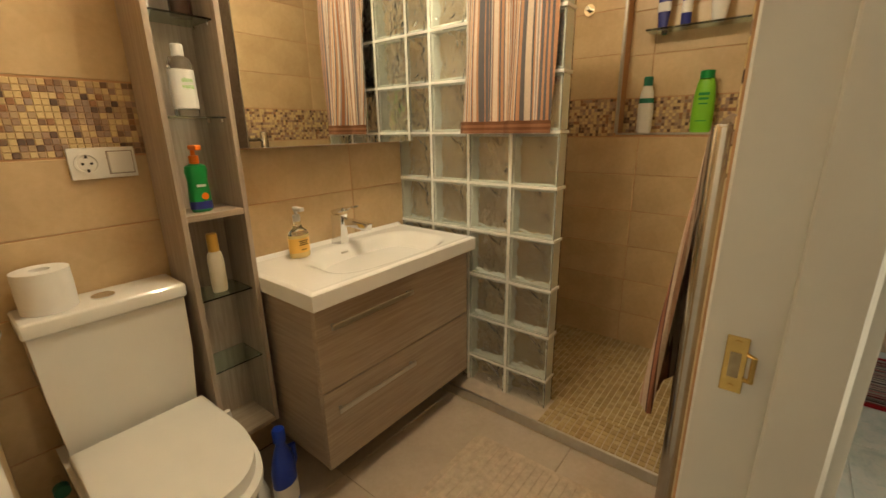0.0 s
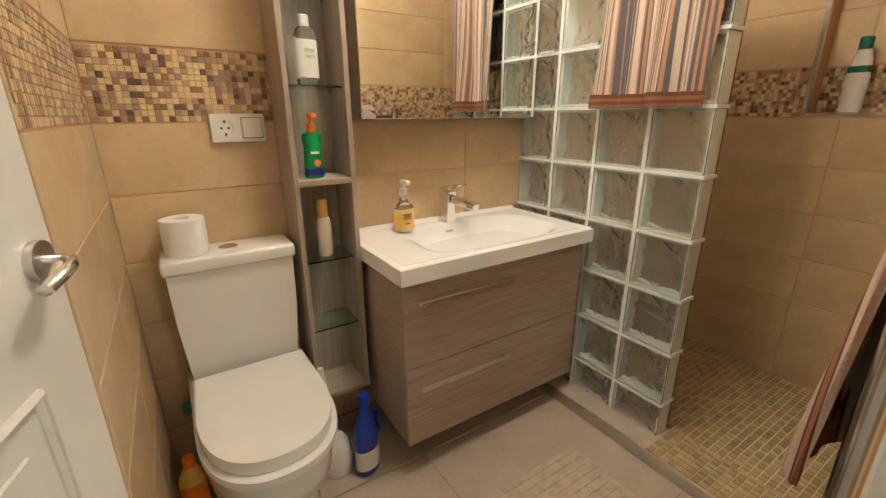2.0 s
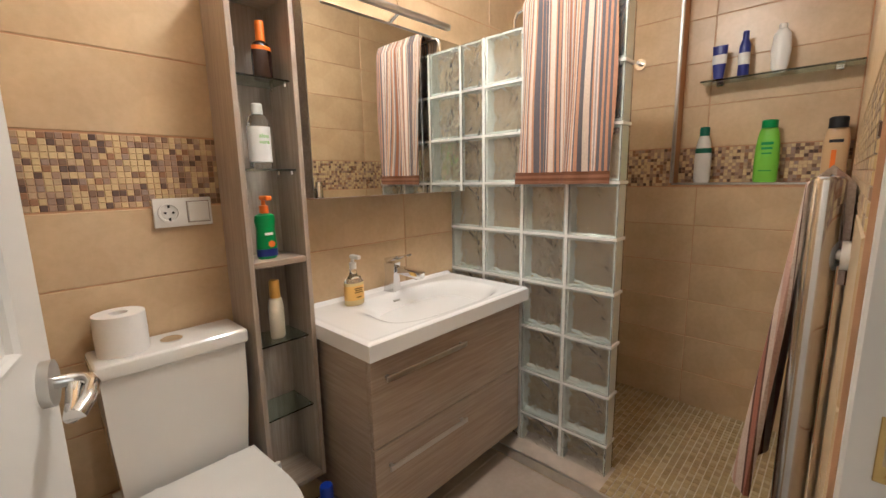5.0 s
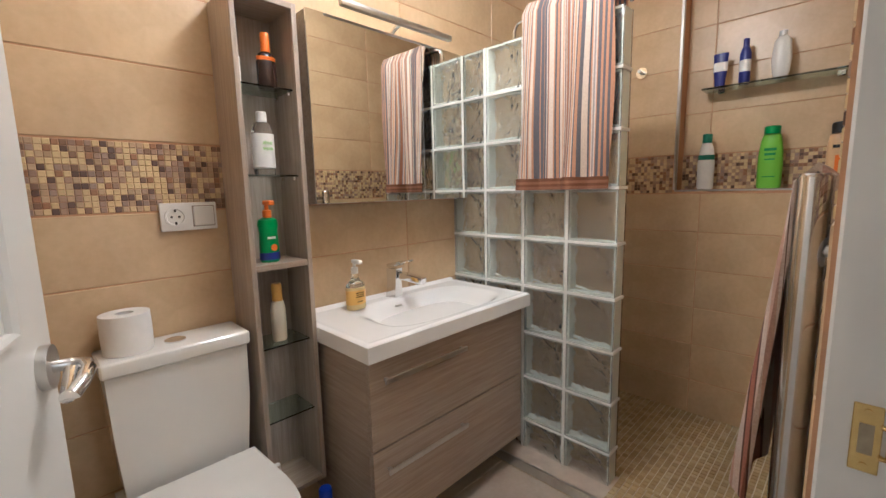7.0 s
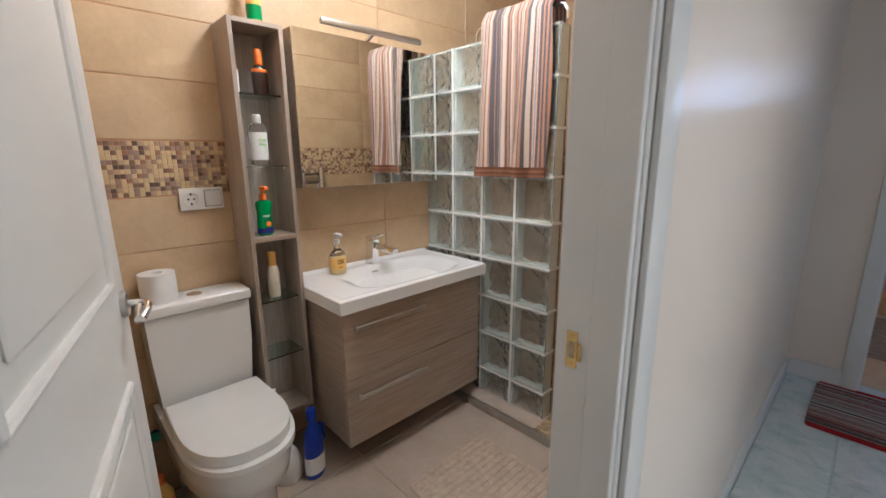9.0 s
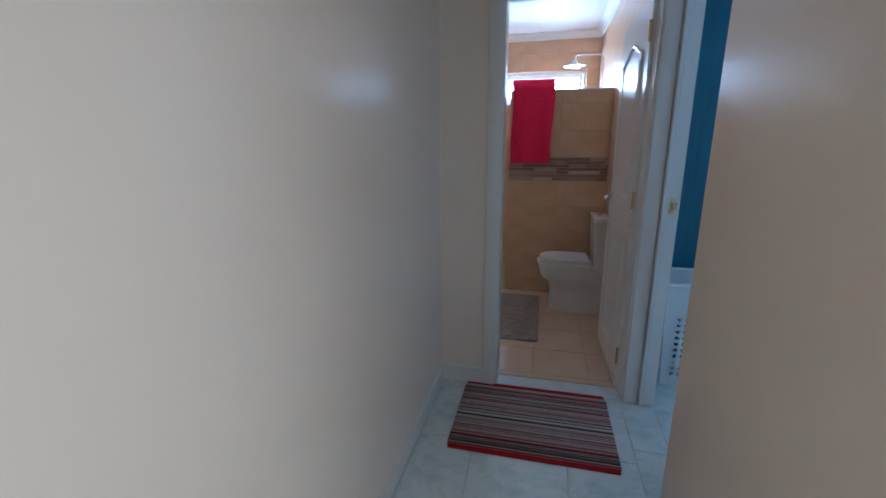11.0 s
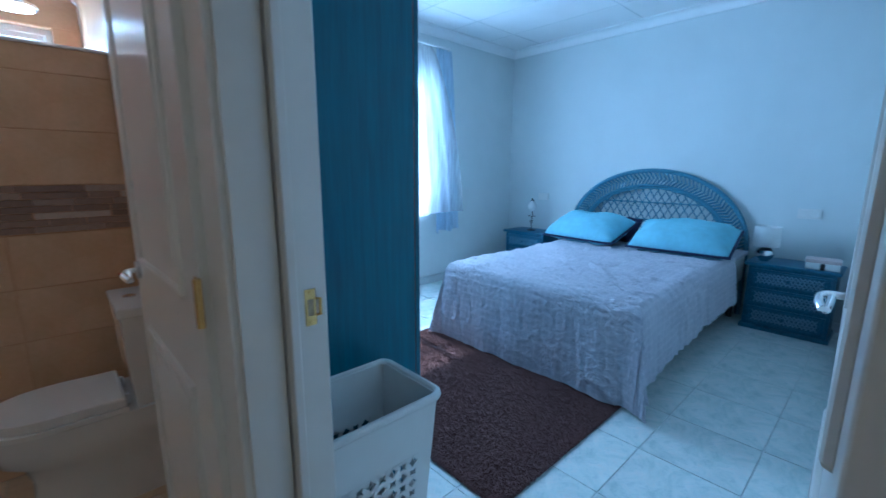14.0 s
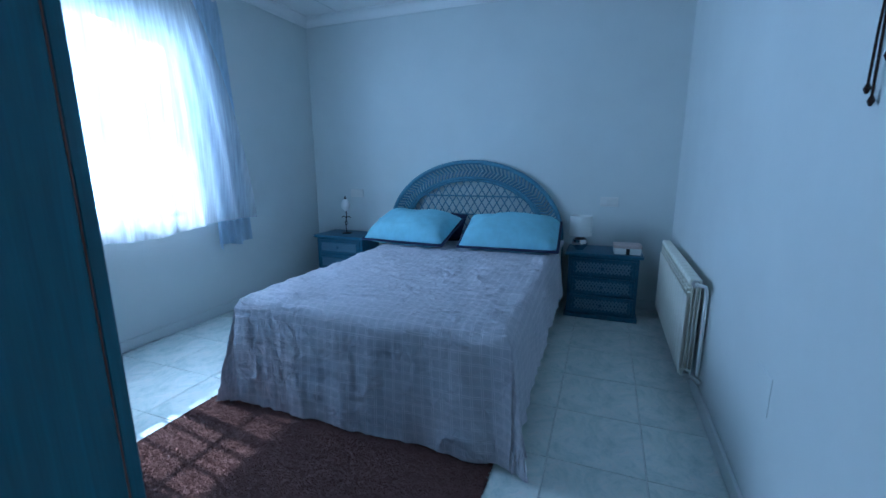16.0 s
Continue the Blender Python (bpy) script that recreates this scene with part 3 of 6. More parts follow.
def basin():
    x0, x1, y0, y1, zt = -0.402, 0.41, -0.25, 0.205, 0.053
    nx, ny = 96, 60

    def f(u, v):
        x, y = x0 + (x1 - x0) * u, y0 + (y1 - y0) * v
        px, py = (x - 0.035) / 0.305, (y + 0.042) / 0.172
        q = 1 - (abs(px) ** 3.6 + abs(py) ** 3.6) ** (1 / 3.6)
        d = 0.0
        if q > 0:
            k = min(1.0, q / (0.40 + 0.24 * min(1.0, max(0.0, -px))))
            d = 0.070 * k * k * (3 - 2 * k) + 0.012 * min(1.0, q / 0.9)
        e = min(x - x0, x1 - x, y - y0, y1 - y)
        rim = 0.003 * max(0.0, 1 - abs(e - 0.014) / 0.014)
        back = 0.010 * max(0.0, min(1.0, (y - y1 + 0.022) / 0.012))
        return Vector((x, y, zt - d - 0.004 * max(0.0, 1 - e / 0.006) + rim + back))
    top = grid(nx, ny, f)
    edge = [e for e in top.edges if len(e.link_faces) == 1]
    r = bmesh.ops.extrude_edge_only(top, edges=edge)
    for v in r["geom"]:
        if isinstance(v, bmesh.types.BMVert):
            v.co.z = 0.0
    bot = [e for e in top.edges if len(e.link_faces) == 1]
    bmesh.ops.contextual_create(top, geom=bot)
    return top


wb = thing("washbasin", "white ceramic washbasin on the vanity cabinet", "washbasin", 1.937, 2.555, 0.710)
part("bowl", basin(), M["basin_ceramic"], wb, "", 50)
part("drain", lathe([(0.030, -0.040), (0.032, -0.026), (0.026, -0.020), (0.004, -0.017)], 24, -0.020, 0.012), M["chrome"], wb)
part("overflow", moved(bx(-0.017, 0.017, -0.004, 0.004, -0.002, 0.004, 0.003, 2), pose(-0.008, 0.0985, 0.026, 60, 0, 0)), M["steel"], wb, "small oval overflow slot")
tap = thing("basin_tap", "chrome single-lever basin tap", "tap", 1.95, 2.705, 0.764)
part("body", loft([([(-0.026, -0.026), (0.026, -0.026), (0.026, 0.024), (-0.026, 0.024)], 0.0), ([(-0.025, -0.025), (0.025, -0.025), (0.025, 0.023), (-0.025, 0.023)], 0.012), ([(-0.020, -0.024), (0.020, -0.024), (0.020, 0.019), (-0.020, 0.019)], 0.060), ([(-0.021, -0.030), (0.021, -0.030), (0.021, 0.020), (-0.021, 0.020)], 0.118)]), M["chrome"], tap).rotation_euler = (0, 0, radians(14))
part("spout", moved(bx(-0.018, 0.018, -0.132, -0.015, 0.078, 0.106, 0.006, 3), pose(0.008, 0, 0, 8, 0, 14)), M["chrome"], tap)
part("aerator", lathe([(0.011, 0.058), (0.012, 0.076)], 16, 0.036, -0.112), M["steel"], tap)
part("lever", moved(merge(bx(-0.021, 0.021, -0.040, 0.022, 0.0, 0.016, 0.005, 2), bx(-0.015, 0.015, -0.092, -0.036, 0.006, 0.015, 0.004, 2)), pose(0.004, 0, 0.124, -12, 0, 14)), M["chrome"], tap)
sd = bottle("soap_dispenser", "clear soap pump bottle nearly full of yellow soap", 1.735, 2.66, 0.766, [(0.034, 0), (0.037, 0.004), (0.037, 0.082)], M["soap"], 1.05, 0.72, 0, pump(0.132, M["plastic_white"]), (0.020, 0.072, 0.0375, M["yellow_plastic"]))
part("shoulder", lathe([(0.037, 0.083), (0.033, 0.094), (0.018, 0.108), (0.013, 0.120), (0.013, 0.132)], 20, 0, 0, 1.05, 0.72), M["clear"], sd, "clear plastic shoulder")
for i, (w, z) in enumerate(((0.034, 0.062), (0.030, 0.055), (0.034, 0.048), (0.020, 0.030))):
    part("print_bar", bx(-w / 2, w / 2, -0.0293, -0.0283, z, z + 0.0028), M["brown_plastic"], sd)

# mirror with its lamp
mir = thing("mirror", "large frameless mirror panel above the basin", "mirror", 1.955, 2.63, 1.157)
part("backing", bx(-0.37, 0.37, 0.004, 0.132, 0, 0.605, 0.002), M["wood"], mir)
part("mirror_door", bx(-0.372, 0.11, -0.004, 0.003, 0, 0.605, 0.001), M["mirror"], mir, "plain mirror glass", None)
part("mirror_door", bx(0.113, 0.372, -0.004, 0.003, 0, 0.605, 0.001), M["mirror"], mir, "plain mirror glass", None)
ml = thing("mirror_lamp", "slim aluminium lamp bar over the mirror", "wall lamp", 1.93, 2.60, 1.765)
part("bar", bx(-0.25, 0.25, -0.035, -0.012, 0.012, 0.034, 0.006, 2), M["steel"], ml)
part("arm", tube([(0, 0.04, 0.0), (0, 0.01, 0.012), (0, -0.015, 0.02)], 0.008), M["chrome"], ml)

# tall open shelf column
col = thing("shelf_column", "tall narrow grey-brown open shelf, half full", "shelf", 1.441, 2.685, 0.225)
CW, CI, CF = 0.095, 0.080, -0.093
part("side_panel", bx(-CW, -CI, CF, 0.075, 0, 1.52, 0.001), M["wood_v"], col)
part("side_panel", bx(CI, CW, CF, 0.075, 0, 1.52, 0.001), M["wood_v"], col)
part("back_panel", bx(-CI, CI, 0.060, 0.072, 0.016, 1.504), M["wood_v"], col)
part("top_board", bx(-CI, CI, CF, 0.06, 1.504, 1.52, 0.001), M["wood"], col)
part("bottom_board", bx(-CI, CI, CF, 0.06, 0, 0.016, 0.001), M["wood"], col)
part("shelf_board", bx(-CI, CI, CF + 0.002, 0.06, 0.742, 0.760, 0.001), M["wood"], col)
for z in (0.254, 0.495, 1.020, 1.275):
    g = part("glass_shelf", bx(-0.078, 0.078, -0.075, 0.058, z, z + 0.005, 0.001), M["shelf_glass"], col, "clear glass shelf", None)
    g.visible_shadow = False
    for sx in (-0.075, 0.075):
        for sy in (-0.055, 0.03):
            part("shelf_pin", lathe([(0.005, z - 0.010), (0.005, z - 0.001)], 10, sx, sy), M["chrome"], g)
SC = 0.225
bottle("sun_oil_bottle", "dark brown spray bottle with an orange cap", 1.465, 2.66, SC + 1.282, [(0.026, 0), (0.029, 0.008), (0.029, 0.075), (0.022, 0.098), (0.012, 0.105)], M["brown_plastic"], 1, 0.62, 0, cap(0.104, 0.013, 0.055, M["orange_plastic"]), (0.06, 0.09, 0.0275, M["orange_plastic"]))
obs_last = bottle("gel_bottle", "clear bottle of gel with a white label", 1.435, 2.655, SC + 1.027, [(0.030, 0), (0.032, 0.006), (0.032, 0.13), (0.024, 0.15), (0.013, 0.155)], M["clear"], 1, 0.7, 0, cap(0.154, 0.015, 0.03, M["plastic_white"]), (0.02, 0.12, 0.0326, M["label_white"]))
def lettering(parent, words, size, x, y, z, mat):
    """Small raised words on the front of a thing."""
    cu = bpy.data.curves.new("lettering", 'FONT')
    cu.body, cu.size, cu.extrude, cu.align_x = words, size, 0.0003, 'CENTER'
    cu.materials.append(mat)
    ob = new("lettering", cu)
    ob.parent = parent
    ob.matrix_local = pose(x, y, z, 90, 0, 0)


lettering(obs_last, "aloe\nvera", 0.017, 0.004, -0.0236, 0.088, M["lime_plastic"])
lot = bottle("lotion_bottle", "green pump bottle with an orange pump", 1.425, 2.645, SC + 0.761, [(0.026, 0), (0.029, 0.006), (0.030, 0.04), (0.027, 0.09), (0.031, 0.115), (0.028, 0.13), (0.013, 0.137)], M["green_plastic"], 1, 0.7, 0, pump(0.136, M["orange_plastic"]), (0.008, 0.03, 0.0305, M["navy_plastic"]))
part("print_disc", tube([(0.006, -0.0212, 0.045), (0.006, -0.0225, 0.045)], 0.010, 16), M["orange_plastic"], lot, "orange fruit printed on the front")
part("print_bar", bx(-0.012, 0.012, -0.0216, -0.0200, 0.072, 0.079), M["label_white"], lot)
bottle("sun_milk_bottle", "white spray bottle with an amber cap", 1.440, 2.655, SC + 0.502, [(0.020, 0), (0.023, 0.005), (0.024, 0.10), (0.020, 0.125), (0.012, 0.132)], M["cream_plastic"], 1, 0.75, 0, cap(0.131, 0.016, 0.055, M["yellow_plastic"]), None)
bottle("air_freshener", "slim spray can printed yellow and green", 1.475, 2.68, SC + 1.521, [(0.024, 0), (0.026, 0.004), (0.026, 0.13), (0.020, 0.15)], M["yellow_plastic"], 1, 1, 0, cap(0.149, 0.020, 0.04, M["green_plastic"]), (0.02, 0.07, 0.0265, M["green_plastic"]))
bottle("small_tube", "small pale tube lying upright at the back", 1.385, 2.69, SC + 1.282, [(0.012, 0), (0.014, 0.01), (0.016, 0.085), (0.004, 0.095)], M["label_white"], 1, 0.4)

# toilet


def dform(cx, w, yb, yf, n=28):
    """A D-shaped outline: straight at the back, rounded to the front."""
    pts = [(cx + w / 2, yb), (cx - w / 2, yb)]
    ym = yf + (yb - yf) * 0.52
    for i in range(n + 1):
        a = math.pi + math.pi * i / n
        c, s = math.cos(a), math.sin(a)
        pts.append((cx + w / 2 * math.copysign(abs(c) ** 0.85, c), ym + (ym - yf) * math.copysign(abs(s) ** 0.85, s)))
    return pts


def toilet(label, x, y, rz, tank=True):
    """A close-coupled toilet; its back is at local y = 0, its front points to -y."""
    t = thing("toilet", label, "toilet", x, y, 0, rz)
    part("pan", loft([(dform(0, 0.25, -0.01, -0.50), 0.0), (dform(0, 0.25, -0.01, -0.50), 0.03), (dform(0, 0.25, -0.01, -0.49), 0.16), (dform(0, 0.27, -0.01, -0.515), 0.235), (dform(0, 0.325, -0.01, -0.58), 0.275), (dform(0, 0.328, -0.01, -0.598), 0.33), (dform(0, 0.336, -0.01, -0.608), 0.392)]), M["ceramic"], t, "", 60)
    seat = part("seat", prism(dform(0, 0.335, -0.150, -0.615), 0.394, 0.412, 0.006, 2), M["plastic_white"], t, "", 40)
    part("lid", prism(dform(0, 0.318, -0.155, -0.592), 0.414, 0.448, 0.016, 4), M["plastic_white"], t, "", 40)
    for sx in (-0.09, 0.09):
        part("hinge", lathe([(0.014, 0.392), (0.014, 0.428), (0.010, 0.434)], 12, sx, -0.15), M["plastic_white"], t)
    part("tank", loft([([(-0.150, -0.005), (-0.150, -0.115), (0.150, -0.115), (0.150, -0.005)], 0.385), ([(-0.163, -0.002), (-0.163, -0.135), (0.163, -0.135), (0.163, -0.002)], 0.60), ([(-0.166, -0.002), (-0.166, -0.138), (0.166, -0.138), (0.166, -0.002)], 0.755)]), M["ceramic"], t, "", 30)
    part("tank_lid", bx(-0.175, 0.175, -0.150, 0.0, 0.757, 0.798, 0.012, 3), M["ceramic"], t)
    b = part("flush_button", lathe([(0.026, 0.797), (0.026, 0.802), (0.022, 0.804)], 20, 0.0, -0.08), M["chrome"], t)
    return t


toilet("white ceramic toilet with its lid closed", 1.158, 2.757, 0)
tp = thing("toilet_roll", "white toilet paper roll standing on the tank", "toilet paper", 1.055, 2.685, 0.799)
part("paper", lathe([(0.020, 0.0), (0.055, 0.0), (0.056, 0.05), (0.055, 0.10), (0.020, 0.10), (0.020, 0.0)], 28), M["paper"], tp, "", 50)
tb = thing("toilet_brush", "white plastic toilet brush in its holder", "toilet brush", 1.366, 2.515, 0)
part("holder", lathe([(0.052, 0), (0.055, 0.006), (0.058, 0.06), (0.046, 0.11), (0.030, 0.135)], 24), M["plastic_white"], tb)
part("handle", tube([(0, 0, 0.13), (-0.008, 0.005, 0.25), (-0.02, 0.01, 0.40)], 0.009), M["plastic_white"], tb)
bb = bottle("bleach_bottle", "blue plastic cleaner bottle with a white label", 1.455, 2.45, 0.0, [(0.040, 0), (0.045, 0.008), (0.045, 0.15), (0.036, 0.20), (0.017, 0.245), (0.017, 0.26)], M["blue_plastic"], 1, 0.72, 20, cap(0.258, 0.020, 0.045, M["blue_plastic"]), (0.025, 0.10, 0.0456, M["label_white"]))
part("handle", tube([(0.03, 0, 0.21), (0.055, 0, 0.20), (0.058, 0, 0.14), (0.044, 0, 0.12)], 0.008), M["blue_plastic"], bb)
bottle("cleaner_bottle", "yellow and orange cleaner bottle behind the toilet", 0.952, 2.57, 0, [(0.034, 0), (0.036, 0.008), (0.036, 0.15), (0.015, 0.19)], M["yellow_plastic"], 1, 0.7, 0, cap(0.19, 0.016, 0.03, M["orange_plastic"]), (0.06, 0.13, 0.0365, M["orange_plastic"]))
vl = thing("stop_valve", "small wall valve with a blue-green knob", "valve", 0.975, 2.757, 0.30)
part("stem", tube([(0, 0, 0), (0, -0.05, 0)], 0.010), M["chrome"], vl)
part("knob", tube([(0, -0.05, 0), (0, -0.075, 0)], 0.018), M["teal_plastic"], vl)

# double socket plate
sk = thing("wall_socket", "white double plate with a socket and a switch", "socket", 1.243, 2.759, 1.134)
part("plate", bx(-0.073, 0.073, -0.010, 0, -0.04, 0.04, 0.003, 2), M["plastic_white"], sk)
skf = part("socket", moved(lathe([(0.027, 0), (0.027, 0.004), (0.022, 0.004), (0.021, 0.0006), (0.001, 0.0006)], 24), pose(-0.036, -0.0095, 0, 90, 0, 0)), M["plastic_white"], sk)
for sx in (-0.0095, 0.0095):
    part("socket_hole", moved(lathe([(0.0034, 0), (0.0034, 0.002)], 10), pose(-0.036 + sx, -0.0098, 0, 90, 0, 0)), M["dark"], skf)
for sz in (-0.018, 0.018):
    part("earth_contact", bx(-0.0385, -0.0335, -0.0135, -0.0096, sz - 0.004, sz + 0.004), M["dark"], skf)
part("rocker", bx(0.010, 0.064, -0.014, -0.0095, -0.028, 0.028, 0.002), M["plastic_white"], sk)
part("gap_line", bx(0.0075, 0.0665, -0.0104, -0.0099, -0.0305, 0.0305), M["mat_grey"], sk)

# glass block wall
GX0, GX1, GP, GH, GZ = 2.375, 2.455, 0.2, 0.203, -0.03
gw = thing("glass_block_wall", "clear glass block wall with white joints", "glass wall", 0, 0, 0)


def block_mesh():
    """Two pressed panes held apart by a pale ring of moulded glass."""
    panes = [bx(x0, x1, -0.0935, 0.0935, 0.0055, 0.1975, 0.0035, 2) for x0, x1 in ((-0.040, -0.031), (0.031, 0.040))]
    ring = [bx(-0.0305, 0.0305, y0, y1, 0.007, 0.196, 0.002) for y0, y1 in ((-0.092, -0.083), (0.083, 0.092))]
    ring += [bx(-0.0305, 0.0305, -0.083, 0.083, z0, z1, 0.002) for z0, z1 in ((0.007, 0.016), (0.187, 0.196))]
    out = []
    for nm, parts, mat in (("glass_block", panes, "block_glass"), ("block_ring", ring, "block_rim")):
        me = bpy.data.meshes.new(nm)
        bm = merge(*parts)
        bmesh.ops.recalc_face_normals(bm, faces=bm.faces[:])
        bm.to_mesh(me)
        bm.free()
        me.materials.append(M[mat])
        me.shade_smooth()
        me.set_sharp_from_angle(angle=radians(40))
        out.append(me)
    return out


blk, blk_ring = block_mesh()
NR = 9
for r in range(NR):
    for c in range(4):
        ob = new("glass_block", blk)
        ob.parent = gw
        ob.location = ((GX0 + GX1) / 2, YB - 0.004 - GP * (c + 0.5), GZ + GH * r)
        ob.visible_shadow = False
        rg_ob = new("block_ring", blk_ring)
        rg_ob.parent = ob
for c in range(1, 4):
    yj = YB - 0.004 - GP * c
    part("upright_joint", bx(GX0 - 0.0005, GX1 + 0.0005, yj - 0.0062, yj + 0.0062, GZ, GZ + GH * NR - 0.006), M["grout_white"], gw)
for r in range(0, NR):
    zj = GZ + GH * r
    part("level_joint", bx(GX0 + 0.0005, GX1 - 0.0005, YB - 0.004 - GP * 4 + 0.004, YB - 0.006, zj - 0.0052, zj + 0.0052), M["grout_white"], gw)
part("wall_joint", bx(GX0 + 0.006, GX1 - 0.006, YB - 0.0105, YB - 0.0045, GZ, GZ + GH * NR), M["grout_white"], gw)
GT = GZ + GH * NR

# kerb of the shower with its metal edge
kb = tagged(make("shower_kerb", bx(2.285, 2.46, 1.385, YB - 0.01, 0, 0.042, 0.002), M["stone_sill"]), "low stone kerb with a chrome edge strip", "", "", "structure")
part("edge_strip", bx(2.278, 2.288, 1.385, YB - 0.02, 0.0, 0.046, 0.002), M["steel"], kb)

# towel over a rail on the glass wall
rl = thing("towel_rail", "bent chrome rail clamped on the glass wall", "towel rail", 2.415, 2.17, GT)
part("rail", tube([(-0.02, 0.25, 0.0), (-0.02, 0.25, 0.03), (-0.02, 0.235, 0.055), (-0.02, 0.21, 0.062), (-0.02, -0.18, 0.062), (-0.02, -0.205, 0.055), (-0.02, -0.22, 0.03), (-0.02, -0.22, 0.0)], 0.008), M["chrome"], rl)


def drape(w, front, back, top, seed, folds=5, amp=0.010, gap=0.05, thick=0.006, flare=0.012, upto=1.0):
    """A towel hung over a bar along y: front side at -x, back side at +x."""
    rnd = random.Random(seed)
    ph = [rnd.uniform(0, 6.28) for _ in range(4)]
    total = front + back + gap

    def f(u, v):
        y = (u - 0.5) * w
        s = v * total * upto
        fold = amp * (math.sin(u * folds * 6.28 + ph[0]) + 0.6 * math.sin(u * folds * 2.1 * 6.28 + ph[1]))
        if s < front:
            d = (front - s) / front
            return Vector((-gap / 2 - flare * d + fold * (0.25 + d), y * (1 - 0.04 * d) + 0.008 * math.sin(d * 5 + ph[2]), top - (front - s)))
        if s < front + gap:
            a = math.pi * (s - front) / gap
            return Vector((-gap / 2 * math.cos(a) + fold * 0.25 * math.cos(a), y, top + gap / 2 * math.sin(a)))
        d = (s - front - gap) / back
        return Vector((gap / 2 + 0.006 * d - fold * 0.4 * d, y * (1 - 0.03 * d), top - (s - front - gap)))
    return grid(46, 40, f, thick)


tw = thing("bath_towel", "brown, grey and cream striped terry towel over the rail", "towel", 2.405, 2.165, GT)
part("cloth", drape(0.35, 0.665, 0.50, 0.055, 3, 1.6, 0.020, 0.10), M["stripe_towel"], tw, "", 60)
part("hem", drape(0.354, 0.667, 0.50, 0.055, 3, 1.6, 0.020, 0.10, 0.012, 0.012, 0.035), M["stripe_towel_b"], tw, "brown woven hem", 60)

# recess: ledge, bottles, glass shelf, hook
lg = tagged(make("trim_recess", merge(bx(XS - 0.004, 3.36, 1.385, 2.036, 1.16, 1.168, 0.001), bx(XS - 0.008, XS + 0.012, 2.030, 2.044, 1.168, 2.44, 0.002)), M["steel"]), "chrome edge trim round the shower recess", "", "", "structure")
LZ = 1.169
bottle("shampoo_bottle", "white shampoo bottle with a dark green cap", 3.285, 1.915, LZ, [(0.030, 0), (0.036, 0.01), (0.037, 0.12), (0.030, 0.19), (0.020, 0.225)], M["plastic_white"], 0.55, 1, 0, cap(0.223, 0.021, 0.042, M["teal_plastic"]), (0.13, 0.165, 0.0345, M["teal_plastic"]))
lime = bottle("shampoo_bottle", "lime green shampoo bottle with dark green print", 3.285, 1.665, LZ, [(0.040, 0), (0.045, 0.01), (0.046, 0.10), (0.044, 0.16), (0.037, 0.215), (0.029, 0.24)], M["lime_plastic"], 0.5, 1, 0, cap(0.238, 0.030, 0.035, M["green_plastic"]))
for w, z, h in ((0.044, 0.165, 0.012), (0.040, 0.145, 0.010), (0.036, 0.125, 0.006), (0.046, 0.050, 0.004)):
    part("print_bar", bx(-0.0238, -0.0215, -w / 2, w / 2, z, z + h), M["green_plastic"], lime)
amber = bottle("shampoo_bottle", "tan body wash bottle with a black cap", 3.285, 1.44, LZ, [(0.034, 0), (0.040, 0.01), (0.042, 0.16), (0.036, 0.21), (0.030, 0.22)], M["tan_plastic"], 0.5, 1, 0, cap(0.218, 0.031, 0.045, M["dark"]))
part("print_bar", bx(-0.0225, -0.0202, -0.004, 0.012, 0.03, 0.13), M["orange_plastic"], amber, "orange printed word, upright")
part("print_bar", bx(-0.0225, -0.0200, -0.022, 0.022, 0.160, 0.172), M["dark"], amber)
gs = thing("glass_shelf", "clear glass shower shelf on small chrome clips", "shelf", 3.30, 1.66, 1.635)
part("pane", bx(-0.055, 0.058, -0.275, 0.285, 0, 0.008, 0.002), M["shelf_glass"], gs, "", None)
for sy in (-0.2, 0.22):
    part("clip", bx(0.03, 0.059, sy - 0.015, sy + 0.015, -0.012, 0.018, 0.003), M["chrome"], gs)
bottle("cream_tube", "dark blue squeeze tube standing on its cap", 3.285, 1.88, 1.644, [(0.020, 0), (0.022, 0.03), (0.026, 0.06), (0.030, 0.145), (0.030, 0.15)], M["navy_plastic"], 0.45, 1, 0, None, (0.07, 0.11, 0.0285, M["label_white"]))
bottle("spray_can", "blue spray can with a white band", 3.285, 1.785, 1.644, [(0.020, 0), (0.022, 0.005), (0.022, 0.13), (0.014, 0.155)], M["navy_plastic"], 0.9, 1, 0, cap(0.153, 0.012, 0.04, M["navy_plastic"]), (0.05, 0.10, 0.0225, M["label_white"]))
bottle("lotion_bottle_white", "white rounded lotion bottle", 3.285, 1.655, 1.644, [(0.022, 0), (0.030, 0.02), (0.036, 0.08), (0.030, 0.15), (0.014, 0.175)], M["plastic_white"], 0.5, 1, 0, cap(0.172, 0.015, 0.02, M["plastic_white"]), None)
hk = thing("wall_hook", "round chrome wall hook", "hook", XS - 0.004, 2.215, 1.765)
part("rosette", tube([(0, 0, 0), (-0.012, 0, 0)], 0.027, 20), M["chrome"], hk)
part("peg", tube([(-0.012, 0, 0), (-0.045, 0, 0.004)], 0.009), M["chrome"], hk)

